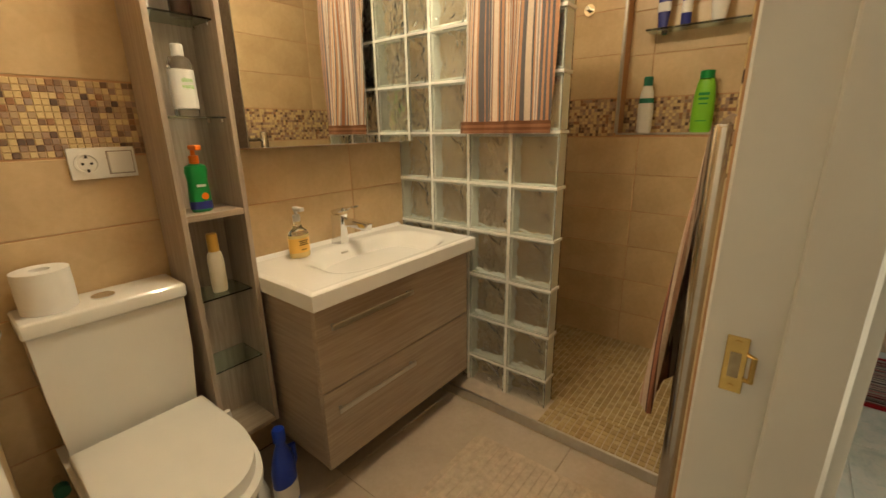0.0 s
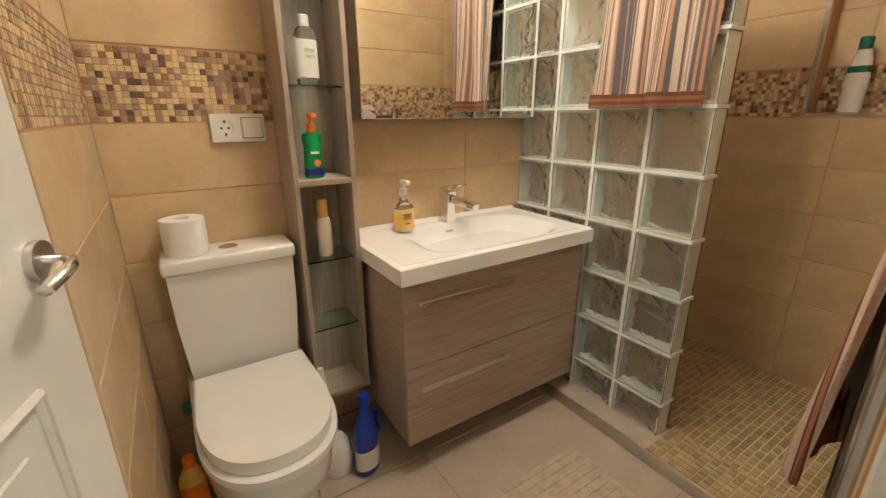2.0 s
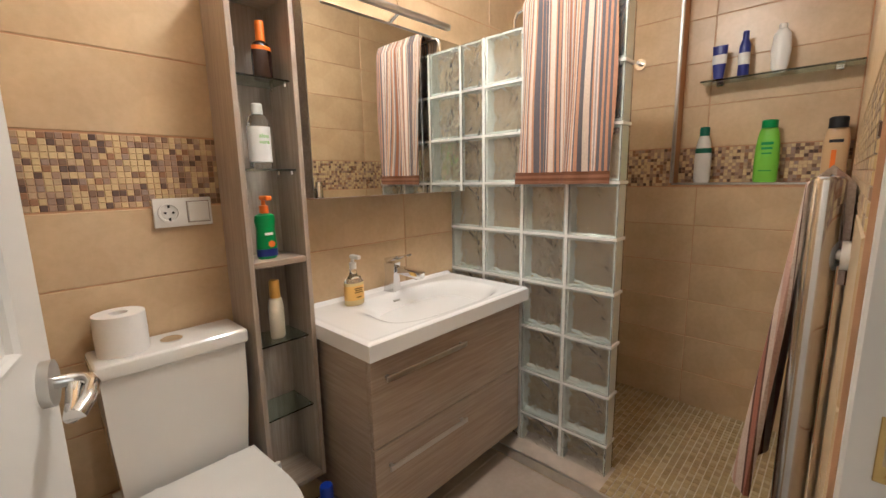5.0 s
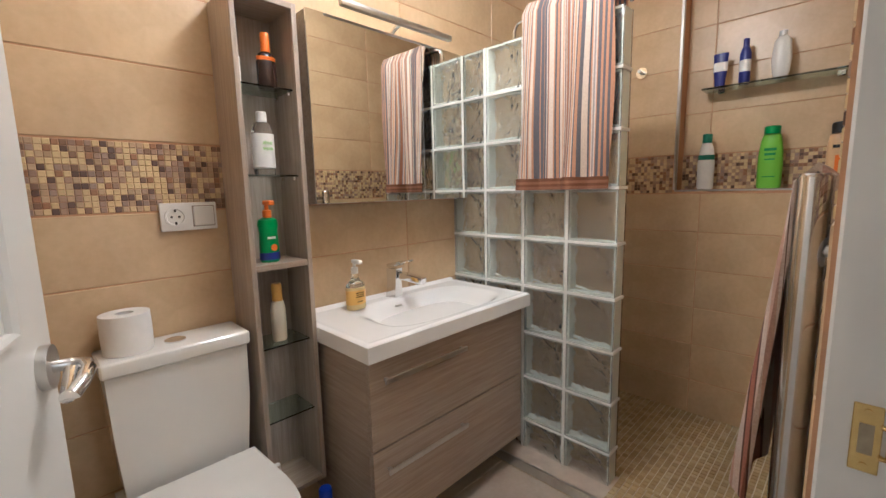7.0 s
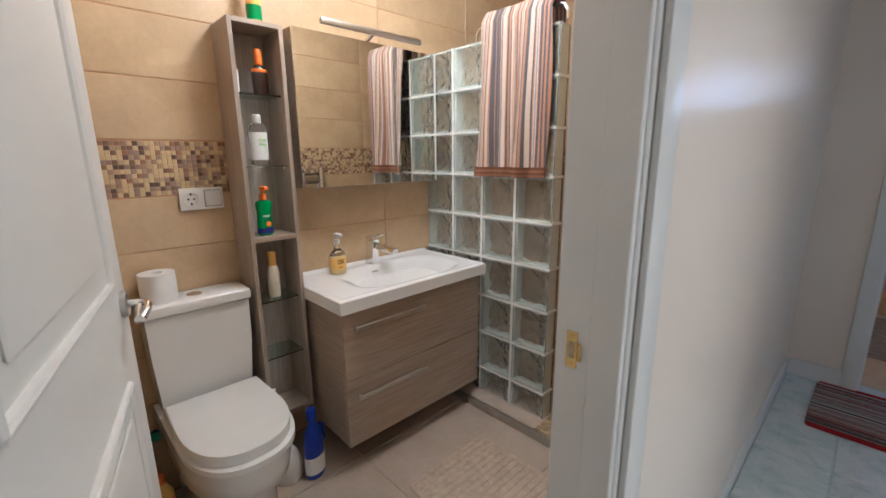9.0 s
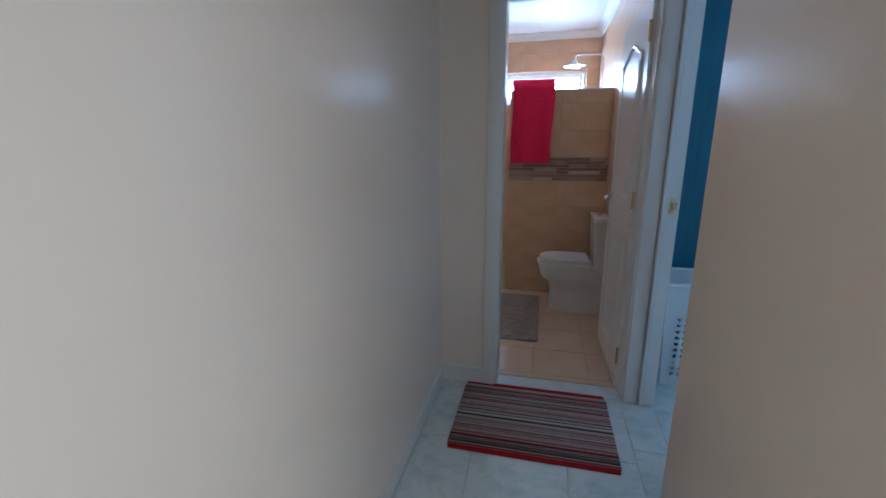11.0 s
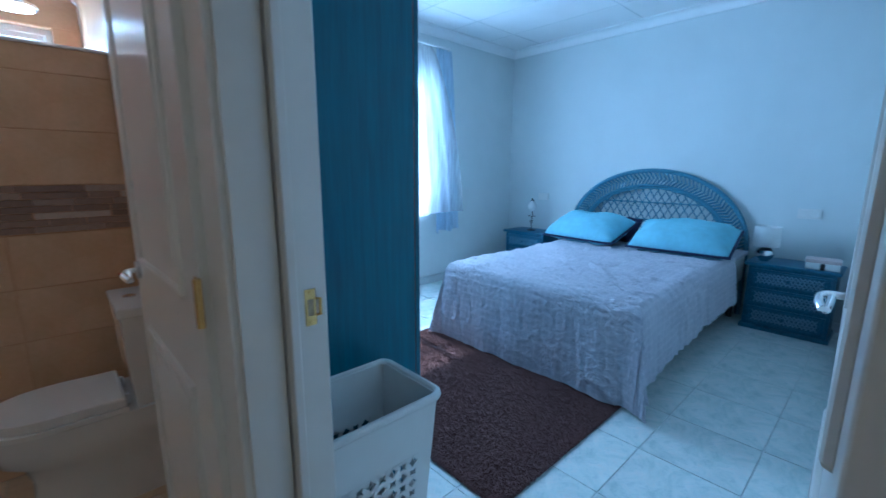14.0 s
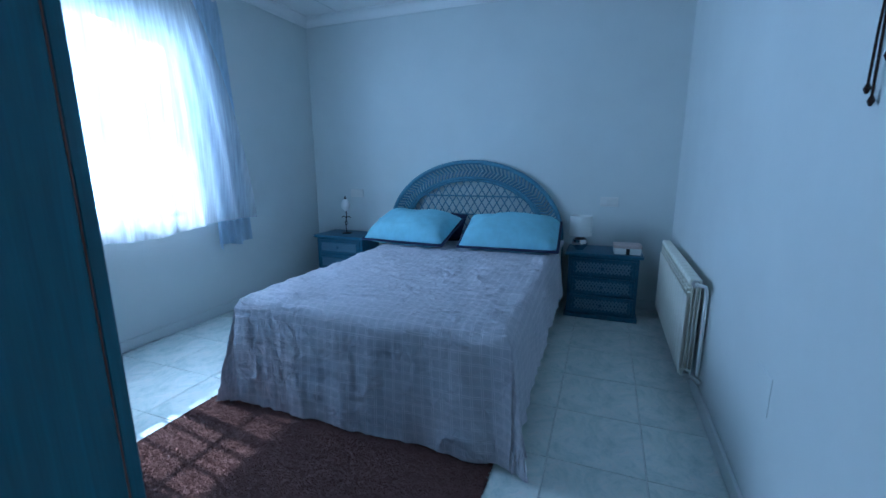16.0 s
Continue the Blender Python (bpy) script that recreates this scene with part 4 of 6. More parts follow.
# towel radiator on the door wall with a towel
rd = thing("towel_radiator", "chrome ladder towel radiator on the door wall", "towel radiator", 2.06, 1.415, 0)
for sx in (-0.245, 0.245):
    part("upright", lathe([(0.019, 0.16), (0.023, 0.164), (0.023, 1.20), (0.019, 1.206)], 20, sx, 0.004), M["dimmed_chrome"], rd)
for z in (0.22, 0.30, 0.38, 0.46, 0.60, 0.68, 0.76, 0.90, 0.98, 1.10, 1.16):
    part("bar", tube([(-0.245, -0.010, z), (0.245, -0.010, z)], 0.010), M["dimmed_chrome"], rd)
for sx in (-0.245, 0.245):
    for z in (0.26, 1.08):
        br = part("bracket", tube([(sx, 0.0, z), (sx, -0.034, z)], 0.010), M["steel"], rd)
        part("bracket_cap", tube([(sx, -0.022, z), (sx, -0.0335, z)], 0.024, 18), M["plastic_white"], br, "round white cap at the wall")
tw2 = thing("hanging_towel", "brown, pink and cream striped towel on the radiator", "towel", 1.985, 1.416, 1.190, -90)
part("cloth", drape(0.34, 0.60, 0.16, 0.0, 9, 1.4, 0.010, 0.040, 0.010, 0.046), M["dark_towel"], tw2, "", 60)

# bath mat, door with handle, strike plate


def rugform(w, d, h, r=0.03):
    pts = []
    for cx, cy, a0 in ((w / 2 - r, d / 2 - r, 0), (-w / 2 + r, d / 2 - r, 90), (-w / 2 + r, -d / 2 + r, 180), (w / 2 - r, -d / 2 + r, 270)):
        for i in range(6):
            a = radians(a0 + 18 * i)
            pts.append((cx + r * math.cos(a), cy + r * math.sin(a)))
    return prism(pts, 0, h, 0.004, 1)


bmn = thing("bath_mat", "tan ribbed bath mat on the floor", "bath mat", 1.90, 1.85, 0)
part("weave", moved(rugform(0.44, 0.56, 0.008), Matrix()), M["mat_tan"], bmn)
for i in range(18):
    part("rib", tube([(-0.2, -0.26 + i * 0.0305, 0.0065), (0.2, -0.26 + i * 0.0305, 0.0065)], 0.004, 6), M["mat_tan"], bmn)


def panel_door(name, label, w, h, m, handle_x, side, hz=1.02):
    """A moulded panel door, hinge at local x = 0, leaf along +x, thickness about y = 0."""
    t = thing(name, label, "door")
    t.matrix_world = m
    part("leaf", bx(0, w, -0.018, 0.018, 0.008, h, 0.002), M["gloss_white"], t)
    for ys in (-1, 1):
        for z0, z1, ar in ((0.16, 0.86, 0), (1.06, h - 0.16, 1)):
            xa, xb = 0.12, w - 0.12
            pts = [(xa, z0), (xb, z0), (xb, z1 - 0.05 * ar)]
            if ar:
                n = 14
                for i in range(1, n):
                    u = i / n
                    pts.append((xb + (xa - xb) * u, z1 - 0.05 + 0.06 * math.sin(math.pi * u) ** 2))
                pts.append((xa, z1 - 0.05))
            else:
                pts.append((xa, z1))
            loop = [(x, ys * 0.019, z) for x, z in pts] + [(pts[0][0], ys * 0.019, pts[0][1])]
            part("moulding", tube(loop, 0.009, 8), M["gloss_white"], t)
            part("panel", bx(xa + 0.045, xb - 0.045, ys * 0.018, ys * 0.0235, z0 + 0.045, z1 - 0.085 * ar - 0.045 * (1 - ar), 0.003), M["gloss_white"], t)
    for ys in side:
        grip = tube([(handle_x, ys * 0.019, hz), (handle_x, ys * 0.046, hz), (handle_x - 0.008, ys * 0.058, hz), (handle_x - 0.024, ys * 0.064, hz - 0.002), (handle_x - 0.048, ys * 0.062, hz - 0.008), (handle_x - 0.062, ys * 0.056, hz - 0.015), (handle_x - 0.060, ys * 0.050, hz - 0.018), (handle_x - 0.036, ys * 0.048, hz - 0.014), (handle_x - 0.012, ys * 0.046, hz - 0.004)], 0.0075, 12)
        hd = part("handle", grip, M["chrome"], t, "polished chrome lever handle")
        part("rosette", tube([(handle_x, ys * 0.018, hz), (handle_x, ys * 0.028, hz)], 0.026, 20), M["steel"], hd)
    return t


panel_door("door_bath", "white moulded panel door standing open", 0.725, 2.0, pose(0.705, 1.362, 0, 0, 0, 75.4), 0.68, (-1,), 1.0)


def strike(name, m, label):
    t = thing(name, label, "strike plate")
    t.matrix_world = m @ Matrix.Scale(0.76, 4)
    part("plate", bx(-0.014, 0.014, -0.002, 0.002, -0.045, 0.045, 0.001), M["brass"], t)
    part("lip", tube([(0.014, -0.002, -0.02), (0.022, -0.006, -0.02), (0.022, -0.006, 0.02), (0.014, -0.002, 0.02)], 0.004, 8), M["brass"], t)
    # the hole is a flat plate, its shade comes from the darker colour
    part("bolt_hole", bx(-0.007, 0.007, -0.0032, -0.001, -0.02, 0.02), M["brass_recess"], t)
    for z in (-0.036, 0.036):
        part("screw", tube([(0, -0.002, z), (0, -0.0034, z)], 0.004, 10), M["brass"], t)


strike("strike_plate", pose(1.444, 1.341, 0.947, 0, 0, -90), "brass strike plate on the door jamb")

# ---------- tiles of the bathroom ----------
TCACHE = {}


def plate_mesh(w, h, d, mat, name, ins=0.002):
    key = (round(w, 3), round(h, 3), d, mat.name)
    if key not in TCACHE:
        me = bpy.data.meshes.new(name)
        a, b = w / 2, h / 2
        c, e = a - ins, b - ins
        vs = [(-a, -b, 0), (a, -b, 0), (a, b, 0), (-a, b, 0), (-c, -e, d), (c, -e, d), (c, e, d), (-c, e, d)]
        me.from_pydata(vs, [], [(4, 5, 6, 7), (0, 1, 5, 4), (1, 2, 6, 5), (2, 3, 7, 6), (3, 0, 4, 7)])
        me.materials.append(mat)
        me.update()
        TCACHE[key] = me
    return TCACHE[key]


def facing(o, u, w):
    """The pose of a wall plane: origin, direction along it, direction out of it."""
    u, w = Vector(u), Vector(w)
    v = w.cross(u)
    m = Matrix((u, v, w)).transposed().to_4x4()
    m.translation = Vector(o)
    return m


def lay(parent, m, us, vs, mat, d=0.0025, gap=0.003, name="tile", skip=None):
    for i in range(len(us) - 1):
        for j in range(len(vs) - 1):
            if skip and skip(us[i], us[i + 1], vs[j], vs[j + 1]):
                continue
            w, h = us[i + 1] - us[i] - gap, vs[j + 1] - vs[j] - gap
            if w < 0.01 or h < 0.01:
                continue
            ob = new(name, plate_mesh(w, h, d, mat, name))
            ob.parent = parent
            ob.matrix_local = m @ pose((us[i] + us[i + 1]) / 2, (vs[j] + vs[j + 1]) / 2, 0)


def frusta(rects, m, d, ins=0.0012):
    vs, fs = [], []
    for u0, u1, v0, v1 in rects:
        k = len(vs)
        vs += [(u0, v0, 0), (u1, v0, 0), (u1, v1, 0), (u0, v1, 0), (u0 + ins, v0 + ins, d), (u1 - ins, v0 + ins, d), (u1 - ins, v1 - ins, d), (u0 + ins, v1 - ins, d)]
        fs += [(k + 4, k + 5, k + 6, k + 7), (k, k + 1, k + 5, k + 4), (k + 1, k + 2, k + 6, k + 5), (k + 2, k + 3, k + 7, k + 6), (k + 3, k, k + 4, k + 7)]
    me = bpy.data.meshes.new("mosaic")
    me.from_pydata([m @ Vector(v) for v in vs], [], fs)
    me.update()
    return me


def mosaic_cells(u0, u1, v0, v1, p, seed, double=0.0, gap=0.0008):
    rnd = random.Random(seed)
    out = []
    rows = round((v1 - v0) / p)
    pv = (v1 - v0) / rows
    for r in range(rows):
        u = u0
        while u < u1 - 0.004:
            w = p * (2 if rnd.random() < double else 1)
            w = min(w, u1 - u)
            if w > 0.006:
                out.append((u + gap / 2, u + w - gap / 2, v0 + r * pv + gap / 2, v0 + (r + 1) * pv - gap / 2))
            u += w
    return out


def mosaic_stuff(name, parent, rects, m, mat, d=0.002):
    me = frusta(rects, m, d)
    me.materials.append(mat)
    ob = new(name, me)
    ob.parent = parent
    ob["kind"] = "stuff"
    return ob


obs = bpy.data.objects
LOW = [0.0, 0.195, 0.387, 0.578, 0.769, 0.960, 1.150]
HIGH = [1.342, 1.546, 1.750, 1.954, 2.158, 2.362, C1]
B0, B1 = 1.153, 1.339
mb = facing((0, YB, 0), (1, 0, 0), (0, -1, 0))
lay(obs["wall_bath_back"], mb, [XL, 1.48, 2.08, 2.68, XS], LOW, M["tile"])
lay(obs["wall_bath_back"], mb, [XL, 1.48, 2.08, 2.68, XS], HIGH, M["tile"])
lay(obs["wall_bath_left"], facing((XL, 0, 0), (0, 1, 0), (1, 0, 0)), [2.09, 2.46, YB - 0.004], LOW, M["tile"])
lay(obs["wall_bath_left"], facing((XL, 0, 0), (0, 1, 0), (1, 0, 0)), [2.09, 2.46, YB - 0.004], HIGH, M["tile"])
lay(obs["wall_bath_left"], facing((0.66, 0, 0), (0, 1, 0), (1, 0, 0)), [1.37, 1.75, 2.09], LOW + HIGH, M["tile"])
lay(obs["wall_bath_left"], facing((0, 2.09, 0), (1, 0, 0), (0, -1, 0)), [0.665, XL + 0.004], LOW + HIGH, M["tile"])
ms = facing((XS, 0, 0), (0, -1, 0), (-1, 0, 0))
lay(obs["wall_shower"], ms, [-YB + 0.004, -2.52, -1.92, -1.385], LOW, M["tile"])
lay(obs["wall_shower"], ms, [-YB + 0.004, -2.52, -2.036], HIGH, M["tile"])
lay(obs["wall_shower"], facing((3.36, 0, 0), (0, -1, 0), (-1, 0, 0)), [-2.038, -1.92, -1.385], HIGH, M["tile"])
lay(obs["wall_bath_door_tiling"], facing((0, 1.38, 0), (-1, 0, 0), (0, 1, 0)), [-3.236, -2.70, -2.10, -1.48], LOW, M["tile"])
lay(obs["wall_bath_door_tiling"], facing((0, 1.38, 0), (-1, 0, 0), (0, 1, 0)), [-3.236, -2.70, -2.10, -1.48], HIGH, M["tile"])
for u0, u1, v0, v1 in mosaic_cells(XL + 0.004, 1.2915, B0, B1, 0.0155, 5):
    ob = new("mosaic_tile", plate_mesh(u1 - u0, v1 - v0, 0.002, M["mosaic_piece"], "mosaic_tile", 0.0012))
    ob.parent = obs["wall_bath_back"]
    ob.matrix_local = mb @ pose((u0 + u1) / 2, (v0 + v1) / 2, 0)
mosaic_stuff("mosaic_band", obs["wall_bath_back"], mosaic_cells(1.2915, XS, B0, B1, 0.0155, 6), mb, M["mosaic"])
mosaic_stuff("mosaic_band", obs["wall_bath_left"], mosaic_cells(2.09, YB - 0.004, B0, B1, 0.0155, 7), facing((XL, 0, 0), (0, 1, 0), (1, 0, 0)), M["mosaic"])
mosaic_stuff("mosaic_band", obs["wall_shower"], mosaic_cells(-YB + 0.004, -2.046, B0, B1, 0.0155, 8), ms, M["mosaic"])
mosaic_stuff("mosaic_band", obs["wall_shower"], mosaic_cells(-2.038, -1.385, 1.17, B1, 0.0155, 9), facing((3.36, 0, 0), (0, -1, 0), (-1, 0, 0)), M["mosaic"])
mosaic_stuff("mosaic_band", obs["wall_bath_door_tiling"], mosaic_cells(-3.23, -1.48, B0, B1, 0.0155, 10), facing((0, 1.38, 0), (-1, 0, 0), (0, 1, 0)), M["mosaic"])
mosaic_stuff("shower_mosaic", obs["floor_shower"], mosaic_cells(2.462, XS, 1.385, YB - 0.004, 0.0255, 11, 0.0, 0.003), facing((0, 0, 0.015), (1, 0, 0), (0, 0, 1)), M["shower_mosaic"], 0.003)
mosaic_stuff("kerb_mosaic", obs["shower_kerb"], mosaic_cells(2.292, 2.46, 1.387, 1.955, 0.0255, 12, 0.0, 0.003), facing((0, 0, 0.042), (1, 0, 0), (0, 0, 1)), M["shower_mosaic"], 0.003)
lay(obs["floor_bath"], facing((0, 0, -0.004), (1, 0, 0), (0, 0, 1)), [0.66, 1.05, 1.65, 2.278], [1.375, 1.80, 2.40, YB - 0.004], M["floor1"], 0.004, 0.003)

# ---------- hall ----------
hr = thing("hall_rug", "red, black and beige striped runner rug", "rug", 3.58, 0.715, 0)
part("weave", rugform(0.56, 0.76, 0.007, 0.03), M["hall_rug"], hr)
for sx in (-1, 1):
    part("border", bx(sx * 0.272 - 0.014, sx * 0.272 + 0.014, -0.372, 0.372, 0.001, 0.0085, 0.002), M["red_edge"], hr)

f2 = thing("door_frame_small_bath", "white lacquered door frame at the hall end", "", kind="structure")
for n, b in (("jamb", bx(3.865, 3.995, 0.228, 0.256, 0, 2.02, 0.003)), ("jamb", bx(3.865, 3.995, 0.925, 0.953, 0, 2.02, 0.003)), ("head", bx(3.865, 3.995, 0.228, 0.953, 2.02, 2.048, 0.003)),
             ("casing", bx(3.852, 3.866, 0.935, 1.005, 0, 2.09, 0.005, 2)), ("casing", bx(3.852, 3.866, 0.175, 0.245, 0, 2.09, 0.005, 2)), ("casing", bx(3.852, 3.866, 0.245, 0.935, 2.03, 2.09, 0.005, 2))):
    part(n, b, M["gloss_white"], f2)
f3 = thing("door_frame_bedroom", "white lacquered door frame of the bedroom", "", kind="structure")
for n, b in (("jamb", bx(3.06, 3.087, 0.125, 0.22, 0, 2.02, 0.003)), ("jamb", bx(3.842, 3.868, 0.095, 0.172, 0, 2.05, 0.003)), ("head", bx(3.087, 3.842, 0.125, 0.252, 2.02, 2.05, 0.003)), ("door_stop", bx(3.828, 3.843, 0.155, 0.172, 0, 2.02, 0.002))):
    part(n, b, M["gloss_white"], f3)
strike("strike_plate", pose(3.842, 0.128, 1.06, 0, 0, -90), "brass strike plate on the bedroom jamb")

d2 = panel_door("door_small_bath", "white moulded panel door standing open", 0.69, 2.0, pose(3.968, 0.255, 0, 0, 0, 1.0), 0.63, (1,))
for z in (0.21, 1.07, 1.85):
    part("hinge", merge(tube([(-0.004, 0.022, z - 0.045), (-0.004, 0.022, z + 0.045)], 0.007, 10), bx(-0.012, 0.022, 0.0185, 0.0205, z - 0.045, z + 0.045)), M["brass"], d2, "brass hinge")
db = panel_door("door_bedroom", "white moulded panel door standing open", 0.80, 2.0, pose(3.135, 0.105, 0, 0, 0, -87.7), 0.745, (1,), 1.07)

# ---------- small bathroom ----------
struct("wall_half", bx(5.555, 5.665, 0.19, 1.03, 0, 1.785), M["grout"], "half-height tiled wall in front of the shower")
struct("trim_half", bx(5.545, 5.675, 0.19, 1.036, 1.785, 1.797, 0.002), M["alu"], "pale cap on the half wall")
toilet("white toilet with a closed lid against the wall", 5.20, 0.195, 180).scale = (1, 0.88, 1)
rt = thing("red_towel", "bright red terry towel over the half wall", "towel", 5.61, 0.84, 1.798)
part("cloth", drape(0.35, 0.62, 0.35, 0.012, 21, 1.5, 0.008, 0.15), M["red_towel"], rt, "", 60)
gm = thing("grey_bath_mat", "grey-brown shaggy bath mat", "bath mat", 4.92, 0.98, 0)
part("shag", rugform(0.92, 0.55, 0.018), M["mat_grey"], gm)
wf = thing("window_1", "white sliding window high in the tiled wall", "", kind="structure")
for b in (bx(6.80, 6.86, 0.322, 1.408, 1.802, 1.835), bx(6.80, 6.86, 0.322, 1.408, 2.095, 2.128), bx(6.80, 6.86, 0.322, 0.355, 1.835, 2.095), bx(6.80, 6.86, 1.375, 1.408, 1.835, 2.095)):
    part("window_frame", b, M["alu"], wf)
for y0, y1, dx in ((0.36, 0.90, 0.0), (0.86, 1.37, 0.025)):
    for b in (bx(6.812 + dx, 6.834 + dx, y0, y1, 1.836, 1.866), bx(6.812 + dx, 6.834 + dx, y0, y1, 2.0650, 2.0940), bx(6.812 + dx, 6.834 + dx, y0, y0 + 0.03, 1.866, 2.0650), bx(6.812 + dx, 6.834 + dx, y1 - 0.03, y1, 1.866, 2.0650)):
        part("sash", b, M["alu"], wf)
    p = part("pane", bx(6.821 + dx, 6.825 + dx, y0 + 0.03, y1 - 0.03, 1.866, 2.0650), M["pane_glass"], wf, "", None)
    p.visible_shadow = False
part("window_sill", bx(6.735, 6.80, 0.322, 1.408, 1.788, 1.801), M["alu"], wf)
sh = thing("rain_shower", "round chrome rain shower on a bent arm", "shower", 6.2, 0.19, 0)
part("riser", tube([(0, 0.03, 1.0), (0, 0.03, 2.12)] + arc((0, 0.08, 2.12), 0.05, 180, 90, 6, (0, 1, 0), (0, 0, 1)) + [(0, 0.27, 2.17), (0, 0.285, 2.165), (0, 0.29, 2.12)], 0.010), M["chrome"], sh)
part("shower_head", lathe([(0.02, 2.125), (0.03, 2.11), (0.10, 2.09), (0.105, 2.08), (0.10, 2.074)], 28, 0, 0.29), M["chrome"], sh)
for z in (1.1, 1.9):
    part("bracket", tube([(0, 0.0, z), (0, 0.03, z)], 0.012), M["chrome"], sh)
for y, h, m, c, l in ((1.41, 0.24, "lime_plastic", "lime_plastic", "lime green bottle in the shower niche"), (1.335, 0.22, "plastic_white", "plastic_white", "white bottle in the shower niche"), (1.25, 0.17, "teal_plastic", "plastic_white", "teal bottle with a white cap in the niche")):
    bottle("shower_bottle", l, 6.81, y, 1.012, [(0.030, 0), (0.034, 0.008), (0.034, h * 0.7), (0.024, h * 0.88)], M[m], 0.6, 1, 0, cap(h * 0.87, 0.022, h * 0.14, M[c]))

# ---------- bedroom ----------
wr = thing("wardrobe", "tall dark blue stained wooden wardrobe", "wardrobe", 4.34, 0.07, 0)
part("side_panel", bx(0, 0.022, -0.588, 0, 0, 2.46, 0.002), M["blue_wood"], wr)
part("side_panel", bx(2.2, 2.222, -0.588, 0, 0, 2.46, 0.002), M["blue_wood"], wr)
part("top_panel", bx(0.022, 2.2, -0.588, 0, 2.438, 2.46, 0.002), M["blue_wood"], wr)
part("plinth", bx(0.022, 2.2, -0.57, -0.55, 0, 0.07), M["blue_wood"], wr)
part("back_panel", bx(0.022, 2.2, -0.015, -0.003, 0, 2.438), M["blue_wood"], wr)
part("edge_band", bx(0.001, 0.021, -0.5905, -0.5882, 0.0, 2.46), M["edge_brown"], wr, "thin red-brown edge strip")
for i in range(4):
    d = part("door", bx(0.003 + i * 0.555, 0.552 + i * 0.555, -0.615, -0.591, 0.075, 2.458, 0.003), M["blue_wood"], wr)
    part("knob", lathe([(0.006, 0), (0.006, 0.015), (0.014, 0.022), (0.010, 0.030)], 14), M["steel"], d).matrix_local = pose(0.06 + i * 0.555 + (0.44 if i % 2 == 0 else 0), -0.615, 1.1, 90, 0, 0)

# laundry basket with star-shaped holes
lb = thing("laundry_basket", "white plastic laundry basket with star-shaped holes", "laundry basket", 4.187, -0.155, 0)


def star_panel(nu, nv, p, m):
    """A panel of nu x nv cells, each with a four-pointed hole."""
    vs, fs = [], []
    for i in range(nu):
        for j in range(nv):
            cx, cy = (i - nu / 2 + 0.5) * p, (j - nv / 2 + 0.5) * p
            k = len(vs)
            h = p / 2
            out = [(h, 0), (h, h), (0, h), (-h, h), (-h, 0), (-h, -h), (0, -h), (h, -h)]
            a, b = p * 0.46, p * 0.20
            if (i + j) % 2:
                inn = [(a, 0), (b, b), (0, a), (-b, b), (-a, 0), (-b, -b), (0, -a), (b, -b)]
            else:
                inn = [(b * 1.2, 0), (a * 0.7, a * 0.7), (0, b * 1.2), (-a * 0.7, a * 0.7), (-b * 1.2, 0), (-a * 0.7, -a * 0.7), (0, -b * 1.2), (a * 0.7, -a * 0.7)]
            for d in (0, 0.004):
                vs += [(cx + x, cy + y, d) for x, y in out] + [(cx + x, cy + y, d) for x, y in inn]
            for q in range(8):
                r = (q + 1) % 8
                fs.append((k + 16 + q, k + 16 + r, k + 24 + r, k + 24 + q))
                fs.append((k + r, k + q, k + 8 + q, k + 8 + r))
                fs.append((k + 8 + q, k + 24 + q, k + 24 + r, k + 8 + r))
    me = bpy.data.meshes.new("perforated_panel")
    me.from_pydata([m @ Vector(v) for v in vs], [], fs)
    bm = bmesh.new()
    bm.from_mesh(me)
    bpy.data.meshes.remove(me)
    return bm


def slab(corners, d):
    """A thin plate through four corners, thickness along its normal."""
    bm = bmesh.new()
    c = [Vector(p) for p in corners]
    n = (c[1] - c[0]).cross(c[3] - c[0]).normalized() * d
    v = [bm.verts.new(p) for p in c] + [bm.verts.new(p + n) for p in c]
    for f in ((0, 1, 2, 3), (7, 6, 5, 4), (0, 4, 5, 1), (1, 5, 6, 2), (2, 6, 7, 3), (3, 7, 4, 0)):
        bm.faces.new([v[i] for i in f])
    return bm


BT, BB, BH = (0.145, 0.205), (0.105, 0.165), 0.62


def bpt(sx, sy, z):
    k = z / BH
    return Vector(((BB[0] + (BT[0] - BB[0]) * k) * sx, (BB[1] + (BT[1] - BB[1]) * k) * sy, z))


